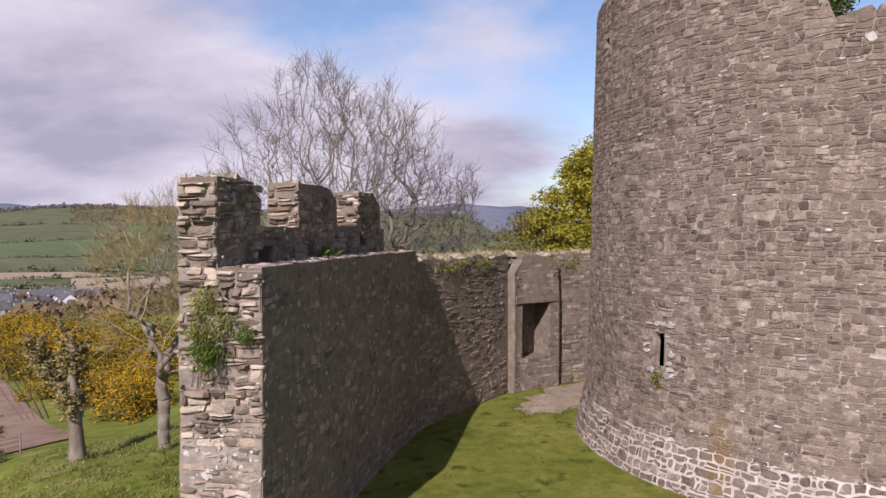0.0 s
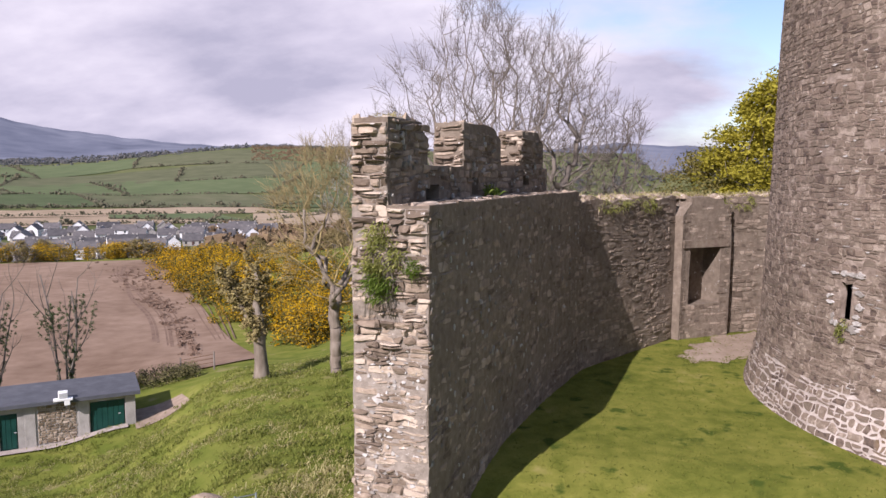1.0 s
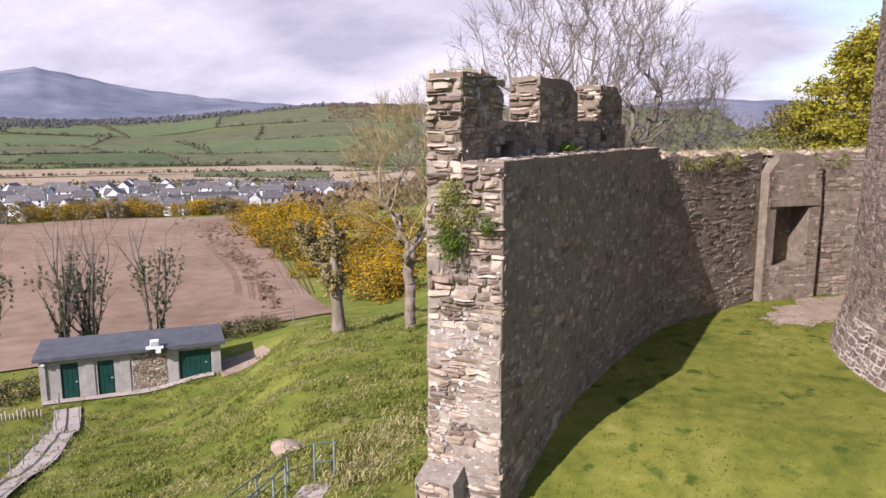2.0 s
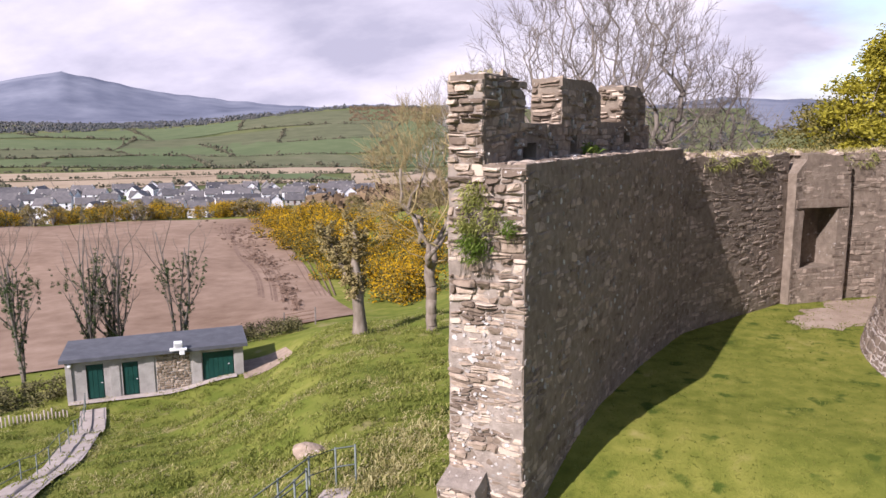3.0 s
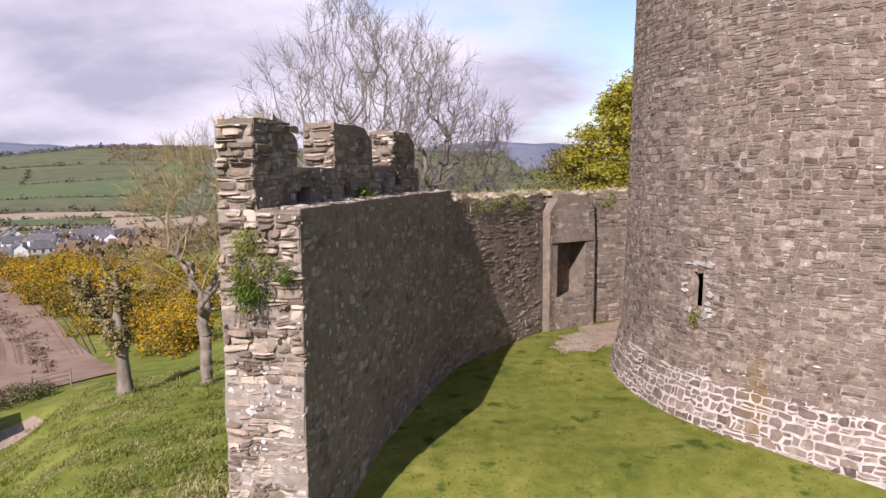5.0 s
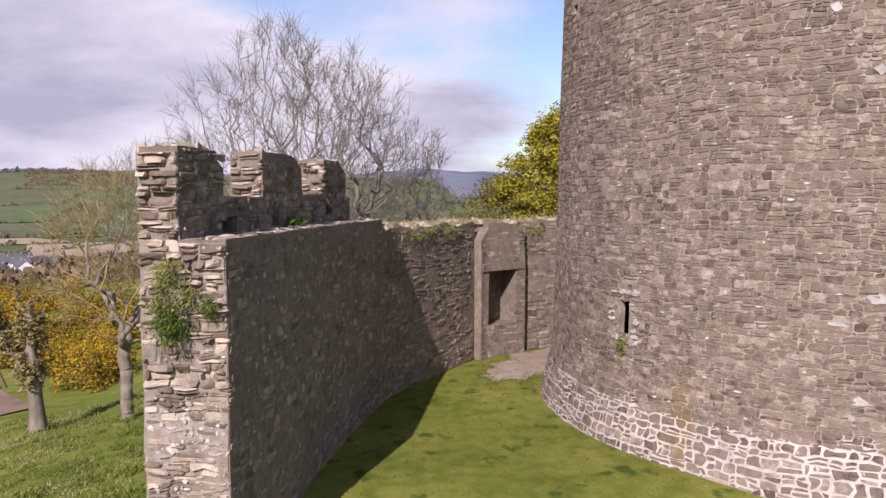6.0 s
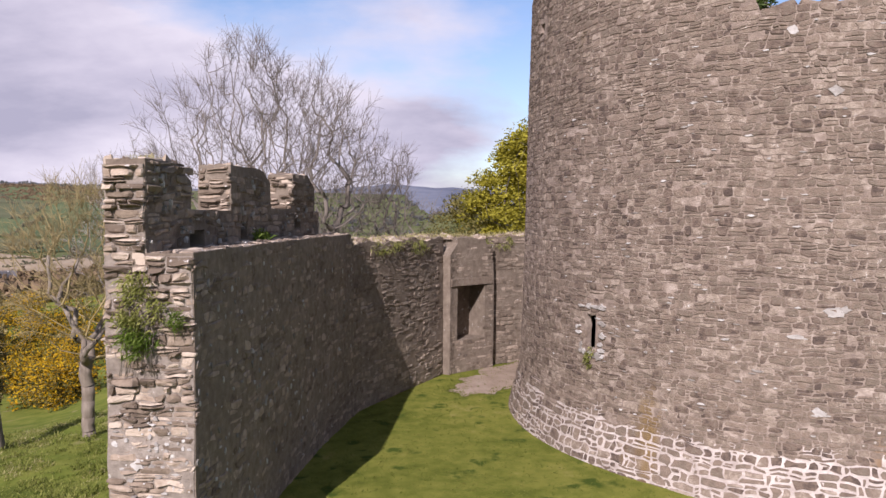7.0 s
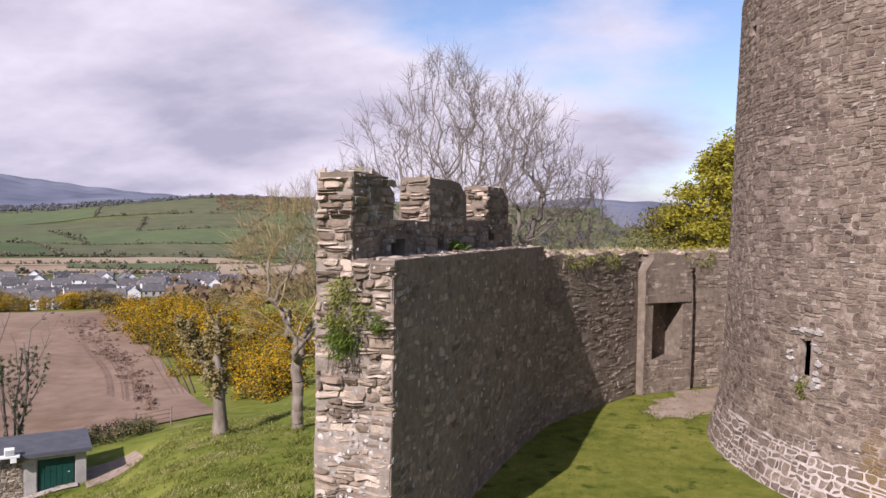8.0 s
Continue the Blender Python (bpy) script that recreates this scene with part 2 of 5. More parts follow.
M.update(
    pale_stone=material("pale_stone", [(0.146, 0.109, 0.080), (0.244, 0.186, 0.137), (0.354, 0.274, 0.206), (0.512, 0.416, 0.326)], 5,
                        vary="island", amount=0.5, spots=((0.66, 0.63, 0.59), 8, 0.64), bump=0.8, bump_scale=30),
    keep_stone=material("keep_stone", KEEP_STONE, 7, vary="island", amount=0.32,
                        spots=((0.52, 0.47, 0.42), 7, 0.655), second=((0.205, 0.135, 0.06), 0.5, 0.625), bump=1.0, bump_scale=34),
    keep_stone_part=material("keep_stone_part", KEEP_STONE, 7, vary="object", amount=0.32,
                             spots=((0.52, 0.47, 0.42), 7, 0.655), second=((0.205, 0.135, 0.06), 0.5, 0.625), bump=1.0, bump_scale=34),
    tan_stone_part=material("tan_stone_part", [(0.16, 0.12, 0.08), (0.27, 0.21, 0.15), (0.38, 0.31, 0.24)], 4, vary="object", amount=0.5),
    pale_twig=material("pale_twig", [(0.28, 0.25, 0.22), (0.4, 0.36, 0.33)], 2, bump=0),
    lichen_twig=material("lichen_twig", [(0.161, 0.121, 0.056), (0.276, 0.215, 0.100), (0.391, 0.315, 0.152)], 2, bump=0),
    ivy=material("ivy", [(0.018, 0.035, 0.01), (0.04, 0.065, 0.016), (0.075, 0.105, 0.03)], 3, vary="island", bump=0, roughness=0.6),
    ivy_light=material("ivy_light", [(0.05, 0.08, 0.015), (0.1, 0.14, 0.03), (0.16, 0.2, 0.05)], 3, vary="island", bump=0, roughness=0.6, leaf=0.45),
    fresh_leaf=material("fresh_leaf", [(0.20, 0.18, 0.02), (0.35, 0.31, 0.032), (0.52, 0.455, 0.06)], 0.8, vary="island", bump=0, roughness=0.7, leaf=0.45),
    olive_leaf=material("olive_leaf", [(0.11, 0.1, 0.03), (0.2, 0.175, 0.05), (0.3, 0.25, 0.08)], 0.8, vary="island", bump=0, roughness=0.8, leaf=0.45),
    scrub=material("scrub", [(0.10, 0.075, 0.03), (0.18, 0.14, 0.055), (0.27, 0.22, 0.09)], 0.8, vary="island", bump=0, roughness=0.9),
    gorse_leaf=material("gorse_leaf", [(0.05, 0.052, 0.012), (0.105, 0.09, 0.02), (0.19, 0.13, 0.028)], 0.5, vary="island", bump=0),
    gorse_flower=material("gorse_flower", [(0.36, 0.19, 0.006), (0.55, 0.32, 0.008), (0.7, 0.45, 0.012)], 0.5, vary="island", bump=0, leaf=0.45),
    fern=material("fern", [(0.150, 0.166, 0.037), (0.284, 0.300, 0.076), (0.480, 0.466, 0.164)], 4, vary="island", bump=0, roughness=0.7, leaf=0.45),
    fern_bright=material("fern_bright", [(0.065, 0.112, 0.014), (0.143, 0.213, 0.030), (0.260, 0.325, 0.072)], 4, vary="island", bump=0, roughness=0.7, leaf=0.45),
    dry_grass=material("dry_grass", [(0.235, 0.21, 0.075), (0.39, 0.345, 0.15), (0.53, 0.475, 0.25)], 4, vary="island", bump=0, leaf=0.45),
    blade=material("blade", [(0.13, 0.155, 0.027), (0.205, 0.23, 0.046), (0.33, 0.315, 0.095)], 0.8, vary="island", bump=0, roughness=0.8, leaf=0.45),
    lawn_blade=material("lawn_blade", [(0.09, 0.11, 0.018), (0.15, 0.17, 0.028), (0.23, 0.225, 0.055)], 0.8, vary="island", bump=0, roughness=0.8, leaf=0.45),
    # greens of field_a to field_c are greyed to carry distance haze
    field_a=material("field_a", [(0.058, 0.077, 0.040), (0.082, 0.104, 0.052), (0.105, 0.126, 0.064)], 0.03, bump=0, roughness=1, spec=0.02),
    field_b=material("field_b", [(0.080, 0.103, 0.052), (0.105, 0.130, 0.064), (0.135, 0.155, 0.080)], 0.03, bump=0, roughness=1, spec=0.02),
    field_c=material("field_c", [(0.078, 0.086, 0.050), (0.108, 0.114, 0.064), (0.145, 0.142, 0.085)], 0.03, bump=0, roughness=1, spec=0.02),
    stubble=material("stubble", [(0.22, 0.165, 0.11), (0.31, 0.24, 0.165), (0.38, 0.30, 0.215)], 0.03, bump=0, roughness=1, spec=0.02),
    far_hedge=material("far_hedge", [(0.062, 0.065, 0.039), (0.100, 0.095, 0.060), (0.150, 0.131, 0.085)], 0.1, vary="island", bump=0, roughness=1),
    # far_wood is paled and blued, the haze of distance painted into it
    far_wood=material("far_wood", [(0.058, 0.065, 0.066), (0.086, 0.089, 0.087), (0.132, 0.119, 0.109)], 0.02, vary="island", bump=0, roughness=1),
    brown_scrub=material("brown_scrub", [(0.085, 0.055, 0.030), (0.145, 0.098, 0.056), (0.204, 0.140, 0.083)], 0.1, vary="island", bump=0, roughness=1),
    hedge_leaf=material("hedge_leaf", [(0.05, 0.045, 0.02), (0.1, 0.09, 0.035), (0.16, 0.15, 0.06)], 0.6, vary="island", bump=0),
    white_wall=material("white_wall", [(0.570, 0.561, 0.555), (0.699, 0.690, 0.686), (0.754, 0.745, 0.752)], 0.4, vary="", bump=0.1),
    slate=material("slate", [(0.055, 0.052, 0.054), (0.088, 0.082, 0.082), (0.135, 0.122, 0.118)], 0.5, vary="object", bump=0.2, roughness=0.6),
    dark_glass=material("dark_glass", [(0.02, 0.022, 0.026), (0.035, 0.037, 0.042)], 1, bump=0, roughness=0.12, spec=0.5),
    dark_door=material("dark_door", [(0.06, 0.03, 0.025), (0.1, 0.05, 0.04)], 1, bump=0, roughness=0.5),
    roughcast=material("roughcast", [(0.234, 0.216, 0.198), (0.328, 0.308, 0.281), (0.406, 0.377, 0.350)], 2, bump=0.6, bump_scale=30),
    green_door=material("green_door", [(0.005, 0.035, 0.028), (0.008, 0.05, 0.04), (0.012, 0.065, 0.05)], 2, bump=0.1, roughness=0.45),
    metal=material("metal", [(0.35, 0.35, 0.36), (0.5, 0.5, 0.5)], 6, bump=0.05, roughness=0.4),
    felt=material("felt", [(0.06, 0.062, 0.07), (0.085, 0.088, 0.1), (0.12, 0.122, 0.135)], 1.5, bump=0.3, bump_scale=20, roughness=0.8),
    white_paint=material("white_paint", [(0.62, 0.62, 0.6), (0.78, 0.78, 0.76)], 3, bump=0.1, roughness=0.5),
    concrete=material("concrete", [(0.255, 0.213, 0.184), (0.357, 0.303, 0.264), (0.442, 0.385, 0.344)], 2, bump=0.4, bump_scale=15),
    rail_metal=material("rail_metal", [(0.07, 0.085, 0.075), (0.12, 0.14, 0.125), (0.2, 0.22, 0.2)], 5, bump=0.2, roughness=0.55),
    damp_soil=material("damp_soil", [(0.12, 0.078, 0.055), (0.175, 0.118, 0.086), (0.235, 0.165, 0.125)], 1.2, bump=0.8, bump_scale=4, roughness=1, spec=0.05),
    old_lichen=material("old_lichen", [(0.17, 0.155, 0.135), (0.26, 0.24, 0.21), (0.4, 0.38, 0.34)], 8, vary="island", amount=0.6, bump=0.4),
    lichen=material("lichen", [(0.25, 0.225, 0.2), (0.38, 0.35, 0.32), (0.54, 0.51, 0.48)], 8, vary="island", amount=0.5, bump=0.4),
    lawn=material("lawn", [(0.058, 0.074, 0.014), (0.122, 0.137, 0.023), (0.190, 0.190, 0.038), (0.290, 0.245, 0.09)], 2.2, big=0.5, bump=1.0, bump_scale=25, roughness=1, spec=0.05, second=((0.058, 0.084, 0.014), 1.3, 0.60)),
    core=material("core", [(0.17, 0.14, 0.112), (0.27, 0.225, 0.185), (0.39, 0.335, 0.285)], 7, spots=((0.56, 0.52, 0.47), 10, 0.63), bump=1.0, bump_scale=22),
    rust=material("rust", [(0.11, 0.06, 0.035), (0.18, 0.1, 0.06)], 5, bump=0.3),
)


# ---------------------------------------------------------------- building helpers
rng = random.Random(7)


def mesh(name, verts, faces, mats, slots=None, smooth=False):
    me = bpy.data.meshes.new(name)
    me.from_pydata([tuple(v) for v in verts], [], faces)
    for m in (mats if isinstance(mats, (list, tuple)) else [mats]):
        me.materials.append(m)
    if slots is not None:
        me.polygons.foreach_set("material_index", slots)
    if smooth:
        me.polygons.foreach_set("use_smooth", [True] * len(me.polygons))
    me.update()
    return me


def thing(name, label, category, at=(0, 0, 0), turn=0.0, group="", kind=""):
    ob = new(name)
    ob.empty_display_size = 0.2
    ob.matrix_world = pose(*at, 0, 0, turn)
    return tagged(ob, label, category, group, kind)


def child(name, me, parent, label="", m=None, kind=""):
    ob = new(name, me)
    ob.parent = parent
    if m is not None:
        ob.matrix_basis = m
    if label or kind:
        tagged(ob, label, kind=kind)
    return ob


def box_data(x0, x1, y0, y1, z0, z1):
    v = [(x, y, z) for z in (z0, z1) for y in (y0, y1) for x in (x0, x1)]
    return v, [(0, 2, 3, 1), (4, 5, 7, 6), (0, 1, 5, 4), (2, 6, 7, 3), (0, 4, 6, 2), (1, 3, 7, 5)]


def box(name, dims, mat, bevel=0.0):
    """A box x0, x1, y0, y1, z0, z1 with softened edges."""
    bm = bmesh.new()
    v, f = box_data(*dims)
    vs = [bm.verts.new(p) for p in v]
    for q in f:
        bm.faces.new([vs[k] for k in q])
    bm.normal_update()
    if bevel:
        bmesh.ops.bevel(bm, geom=bm.edges[:], offset=bevel, segments=2, affect="EDGES", profile=0.5)
    me = bpy.data.meshes.new(name)
    bm.to_mesh(me)
    bm.free()
    me.materials.append(mat)
    return me


def tubes(name, runs, mat, sides=5, smooth=True):
    """One mesh of tapered tubes; a run is a list of (point, radius)."""
    v, f = [], []
    for run in runs:
        k = sides if run[0][1] > 0.02 else 3
        base = len(v)
        for j, (p, r) in enumerate(run):
            a = Vector(run[max(0, j - 1)][0])
            b = Vector(run[min(len(run) - 1, j + 1)][0])
            d = (b - a).normalized() if (b - a).length > 1e-6 else Vector((0, 0, 1))
            u = d.orthogonal().normalized()
            w = d.cross(u)
            p = Vector(p)
            for q in range(k):
                an = 2 * math.pi * q / k
                v.append(p + (u * math.cos(an) + w * math.sin(an)) * r)
        for j in range(len(run) - 1):
            for q in range(k):
                a = base + j * k
                f.append((a + q, a + (q + 1) % k, a + k + (q + 1) % k, a + k + q))
        f.append(tuple(base + (len(run) - 1) * k + q for q in range(k)))
    return mesh(name, v, f, mat, smooth=smooth)


# ---------------------------------------------------------------- lie of the land
RING = [0, 8, 11, 14, 20, 28, 36, 44, 52, 60, 75, 90, 130, 165, 200, 300, 380, 620, 800, 950, 1300, 1700, 2300, 3000]
LAND = {  # height along three bearings, degrees to the left of straight ahead
    42: [-0.8, -1.0, -1.5, -2.4, -4.2, -6.6, -8.6, -10.2, -10.5, -11.4, -12, -12.2, -12, -12.5, -17, -31, -36, -37, -36, -33, -14, 8, 24, 40],
    26: [-0.3, -0.4, -0.8, -1.5, -2.6, -3.8, -4.8, -6.2, -8.4, -10, -11.6, -12.2, -12, -13, -17, -31, -36, -37, -36, -33, 6, 58, 82, 98],
    4: [0, 0, -0.3, -0.8, -1.4, -2, -2.6, -3.2, -3.6, -4, -4.4, -4.6, -4.2, -4, -6, -16, -26, -30, -28, -24, -8, 20, 60, 90],
}
FAR = [(-60, 1.7), (-12, 1.7), (-8, 2.0), (-4, 2.1), (-1, 2.3), (2, 2.0), (6, 1.6), (20, 1.3), (26, 1.6), (30, 1.9), (33, 2.1),
       (37, 2.5), (41, 3.0), (44, 3.6), (46.8, 4.2), (49, 3.8), (52, 3.1), (60, 2.4), (90, 1.8)]
WALL = [(-2.55, 10.3), (-2.23, 12.15), (-1.81, 14.7), (-1.33, 17.1), (-0.54, 20.1), (0.89, 22.43), (2.32, 24.75), (4.2, 26.03), (5.9, 26.9)]
KEEP = (11.46, 19.2)


def smooth01(a, b, x):
    t = min(1, max(0, (x - a) / (b - a)))
    return t * t * (3 - 2 * t)


def land(x, y):
    """The height of the ground."""
    r, az = math.hypot(x, y), math.degrees(math.atan2(-x, y))
    col = lambda k: float(np.interp(r, RING, LAND[k]))
    if az >= 42:
        z = col(42)
    elif az >= 26:
        z = col(26) + (col(42) - col(26)) * smooth01(26, 42, az)
    else:
        z = col(4) + (col(26) - col(4)) * smooth01(4, 26, az)
    # the ward inside the curtain wall is level, and falls off towards the broken end
    wx = float(np.interp(y, [p[1] for p in WALL], [p[0] for p in WALL])) if y <= 26.9 else 99
    if y < 10.3:
        wx = -2.55 + 0.17 * (y - 10.3)
    inside = smooth01(-0.9, -0.25, x - wx)
    if y > 8 and x > 5.9:
        inside = max(inside, 1 - smooth01(27.5, 30, y))
    z += (-1.1 * (1 - smooth01(8.6, 14.0, y)) - z) * inside
    if r > 30:
        z += 0.35 * min(1, (r - 30) / 60) * noise.noise((x / 17, y / 17, 0)) + 0.0
    else:
        z += (1 - inside) * 0.10 * noise.noise((x / 2.2, y / 2.2, 3))
    if 14 < r < 60:
        z += (1 - inside) * 0.32 * smooth01(14, 20, r) * (1 - smooth01(44, 60, r)) * noise.noise((x / 3.6, y / 3.6, 6))
    if r > 700:
        z += (r - 700) / 900 * 7 * noise.noise((x / 420, y / 420, 5))
    near = math.hypot(x + 31.24, y - 34.58)
    rise = 0.62 * smooth01(0.2, 4.6, (x + 31.24) * 0.772 + (y - 34.58) * 0.636)
    z += (-10.42 + rise - z) * (1 - smooth01(4.5, 11.0, near))
    if r > 3000:
        h = float(np.interp(az, [q[0] for q in FAR], [q[1] for q in FAR]))
        top = 4600 * math.tan(radians(h)) * (1 + 0.05 * noise.noise((az / 1.3, 0, 2)))
        z += (top - z) * smooth01(3000, 4600, r)
    return z


angles = [a * 0.45 for a in range(-100, 136)]
angles = [a for a in angles if a < 62] + [62 + (315 - 62) * k / 46 for k in range(46)]
radii = [0.0]
while radii[-1] < 4900:
    radii.append(radii[-1] + (0.35 if radii[-1] < 30 else 0.035 * radii[-1] - 0.7))
gv = [(-math.sin(radians(a)) * r, math.cos(radians(a)) * r) for r in radii[1:] for a in angles]
gv = [(x, y, land(x, y)) for x, y in gv] + [(0, 0, land(0, 0))]
na, nr = len(angles), len(radii) - 1
gf = [(j * na + k, j * na + (k + 1) % na, (j + 1) * na + (k + 1) % na, (j + 1) * na + k) for j in range(nr - 1) for k in range(na)]
gf = [f[::-1] for f in gf] + [((k + 1) % na, k, nr * na) for k in range(na)]
M["meadow"] = material("meadow", [(0.05, 0.06, 0.025), (0.085, 0.1, 0.04), (0.13, 0.135, 0.06), (0.19, 0.17, 0.09)], 0.02, bump=0, roughness=1, spec=0.02)
# blue-grey of the far hills: distance haze put into the ground colour
M["hazed_hills"] = material("hazed_hills", [(0.085, 0.095, 0.125), (0.13, 0.14, 0.18), (0.18, 0.19, 0.23), (0.25, 0.26, 0.3)], 0.004, bump=0, roughness=1, spec=0.0)
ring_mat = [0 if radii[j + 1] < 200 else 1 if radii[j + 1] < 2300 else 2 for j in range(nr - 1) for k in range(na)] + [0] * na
for k, quad in enumerate(gf[:len(gf) - na]):
    cx, cy = sum(gv[i][0] for i in quad) / 4, sum(gv[i][1] for i in quad) / 4
    if 8.5 <= cy < 28 and cx < 25 and cx > float(np.interp(cy, [p[1] for p in WALL], [p[0] for p in WALL])) - 0.4:
        ring_mat[k] = 3
ground = tagged(new("ground", mesh("ground", gv, gf, [M["grass"], M["meadow"], M["hazed_hills"], M["lawn"]], ring_mat, smooth=True)),
                "grassy castle hill falling away to green farmland and hills coloured blue with haze", "ground", kind="structure")


def drape(name, corners, n, m, mat, lift, label, category):
    """A sheet between four corners, laid on the ground."""
    a, b, c, d = [Vector(q) for q in corners]
    v = []
    for j in range(m + 1):
        for k in range(n + 1):
            p = a.lerp(b, k / n).lerp(d.lerp(c, k / n), j / m)
            v.append((p.x, p.y, land(p.x, p.y) + lift))
    f = [(j * (n + 1) + k, j * (n + 1) + k + 1, (j + 1) * (n + 1) + k + 1, (j + 1) * (n + 1) + k) for j in range(m) for k in range(n)]
    return tagged(new(name, mesh(name, v, f, mat, smooth=True)), label, category, kind="structure")


def polar(az, r):
    return (-math.sin(radians(az)) * r, math.cos(radians(az)) * r)


# ---------------------------------------------------------------- masonry
def along(u):
    """Point and direction on the inner face line of the curtain wall, u metres from its broken end."""
    for k in range(len(WALL) - 1):
        a, b = Vector(WALL[k]), Vector(WALL[k + 1])
        n = (b - a).length
        if u <= n or k == len(WALL) - 2:
            return a + (b - a) * (u / n), (b - a) / n
        u -= n


def soft_along(u):
    """As along, with the corners of the line rounded off."""
    p = sum((along(u + s)[0] for s in (-0.3, -0.15, 0, 0.15, 0.3)), Vector((0, 0))) / 5
    q = along(u + 0.3)[0] - along(u - 0.3)[0]
    return p, q.normalized()


def wall_point(u, d, z):
    p, t = soft_along(u)
    return Vector((p.x - t.y * d, p.y + t.x * d, z))


def rough(p, amount):
    q = Vector(p)
    return q + amount * Vector((noise.noise(q * 1.7), noise.noise(q * 1.7 + Vector((9, 0, 0))), noise.noise(q * 1.7 + Vector((0, 9, 0)))))


def wall_block(name, u0, u1, z0, z1, d0, d1, mat, step=0.3, amount=0.022, top=None):
    """A solid stretch of wall between depths d0 (inner) and d1 (outer), with an uneven skin."""
    nu, nz, nd = [max(1, round(abs(s) / step)) for s in (u1 - u0, z1 - z0, d1 - d0)]
    v, f, idx = [], [], {}

    def vert(i, j, k):
        if (i, j, k) not in idx:
            u = u0 + (u1 - u0) * i / nu
            zt = top(u) if top else z1
            idx[i, j, k] = len(v)
            v.append(rough(wall_point(u, d0 + (d1 - d0) * k / nd, z0 + (zt - z0) * j / nz), amount))
        return idx[i, j, k]

    for i in range(nu):
        for j in range(nz):
            f.append((vert(i, j, 0), vert(i + 1, j, 0), vert(i + 1, j + 1, 0), vert(i, j + 1, 0)))
            f.append((vert(i, j, nd), vert(i, j + 1, nd), vert(i + 1, j + 1, nd), vert(i + 1, j, nd)))
    for i in range(nu):
        for k in range(nd):
            f.append((vert(i, nz, k), vert(i + 1, nz, k), vert(i + 1, nz, k + 1), vert(i, nz, k + 1)))
            f.append((vert(i, 0, k), vert(i, 0, k + 1), vert(i + 1, 0, k + 1), vert(i + 1, 0, k)))
    for j in range(nz):
        for k in range(nd):
            f.append((vert(0, j, k), vert(0, j + 1, k), vert(0, j + 1, k + 1), vert(0, j, k + 1)))
            f.append((vert(nu, j, k), vert(nu, j, k + 1), vert(nu, j + 1, k + 1), vert(nu, j + 1, k)))
    return mesh(name, v, f, mat)


def courses(u0, u1, v0, v1, heights, lengths, r, skip=None, fill=1.0, gap=0.011, warp=0.32, split=0.3):
    """Random rubble, fitted stone to stone: (u, v, width, height, outline) of each."""
    out, v = [], v0
    seed = r.uniform(0, 50)
    amp = warp * (heights[0] + heights[1]) / 2

    def bend(u, w):
        a = noise.noise_vector((u / 0.19, w / 0.13, seed))
        c = noise.noise_vector((u * 0.55, w * 0.55, seed + 7))
        return u + amp * a[0] * 1.3, w + amp * a[1] + 0.07 * c[1]

    while v < v1 - 0.02:
        h = min(r.uniform(*heights), v1 - v)
        u = u0 - r.random() * lengths[0]
        while u < u1:
            w = r.uniform(*lengths) * r.choice((0.6, 0.8, 1, 1, 1.15, 1.4))
            a, c = max(u, u0), min(u + w, u1)
            u += w
            if c - a < 0.04:
                continue
            cut = r.uniform(0.35, 0.65)
            for lo, hi in (((v, v + h * cut), (v + h * cut, v + h)) if r.random() < split and h > heights[0] * 1.2 else ((v, v + h),)):
                cu, cv = (a + c) / 2, (lo + hi) / 2
                if (skip and skip(cu, cv)) or r.random() > fill:
                    continue
                ww, hh = c - a, hi - lo
                gx, gy = 1 - 2 * min(gap, ww * 0.25) / ww, 1 - 2 * min(gap, hh * 0.25) / hh
                ring = []
                for x, y in ((-1, -1), (-0.1, -1), (1, -1), (1, 0.1), (1, 1), (0.1, 1), (-1, 1), (-1, -0.1)):
                    k = 1 - (r.uniform(0.02, 0.2) if x * x * y * y == 1 else r.uniform(0, 0.05))
                    ring.append(bend(cu + x * k * gx * ww / 2, cv + y * k * gy * hh / 2))
                out.append((cu, cv, ww, hh, tuple(ring)))
        v += h
    return out


def stone_data(stone, surface, proud, r, v, f, origin=None):
    """Adds the points and faces of one hewn stone."""
    u, w0, w, h, ring = stone
    cu, cv = sum(p[0] for p in ring) / 8, sum(p[1] for p in ring) / 8
    deep, base = r.uniform(*proud), len(v)
    edge = [surface(x, y) for x, y in ring]
    tx, ty = r.gauss(0, 0.25) * deep, r.gauss(0, 0.3) * deep
    k = r.uniform(0.72, 0.86)
    pts = [p - n * 0.05 for p, n in edge] + [p + n * deep * r.uniform(0.3, 0.7) for p, n in edge]
    for x, y in ring:
        p, n = surface(cu + (x - cu) * k, cv + (y - cv) * k)
        pts.append(p + n * (deep + tx * (x - cu) / w * 2 + ty * (y - cv) / h * 2 + r.gauss(0, 0.12) * abs(deep)))
    p, n = surface(cu, cv)
    pts.append(p + n * deep * r.uniform(0.9, 1.35))
    v += [q - origin for q in pts] if origin else pts
    for a in (0, 8):
        f += [(base + a + i, base + a + (i + 1) % 8, base + a + 8 + (i + 1) % 8, base + a + 8 + i) for i in range(8)]
    f += [(base + 16 + i, base + 16 + (i + 1) % 8, base + 24) for i in range(8)]


def stones_mesh(name, stones, surface, proud, mat, r):
    """All the stones as one mesh; surface(u, v) gives a point and the outward normal."""
    v, f = [], []
    for s in stones:
        stone_data(s, surface, proud, r, v, f)
    return mesh(name, v, f, mat)


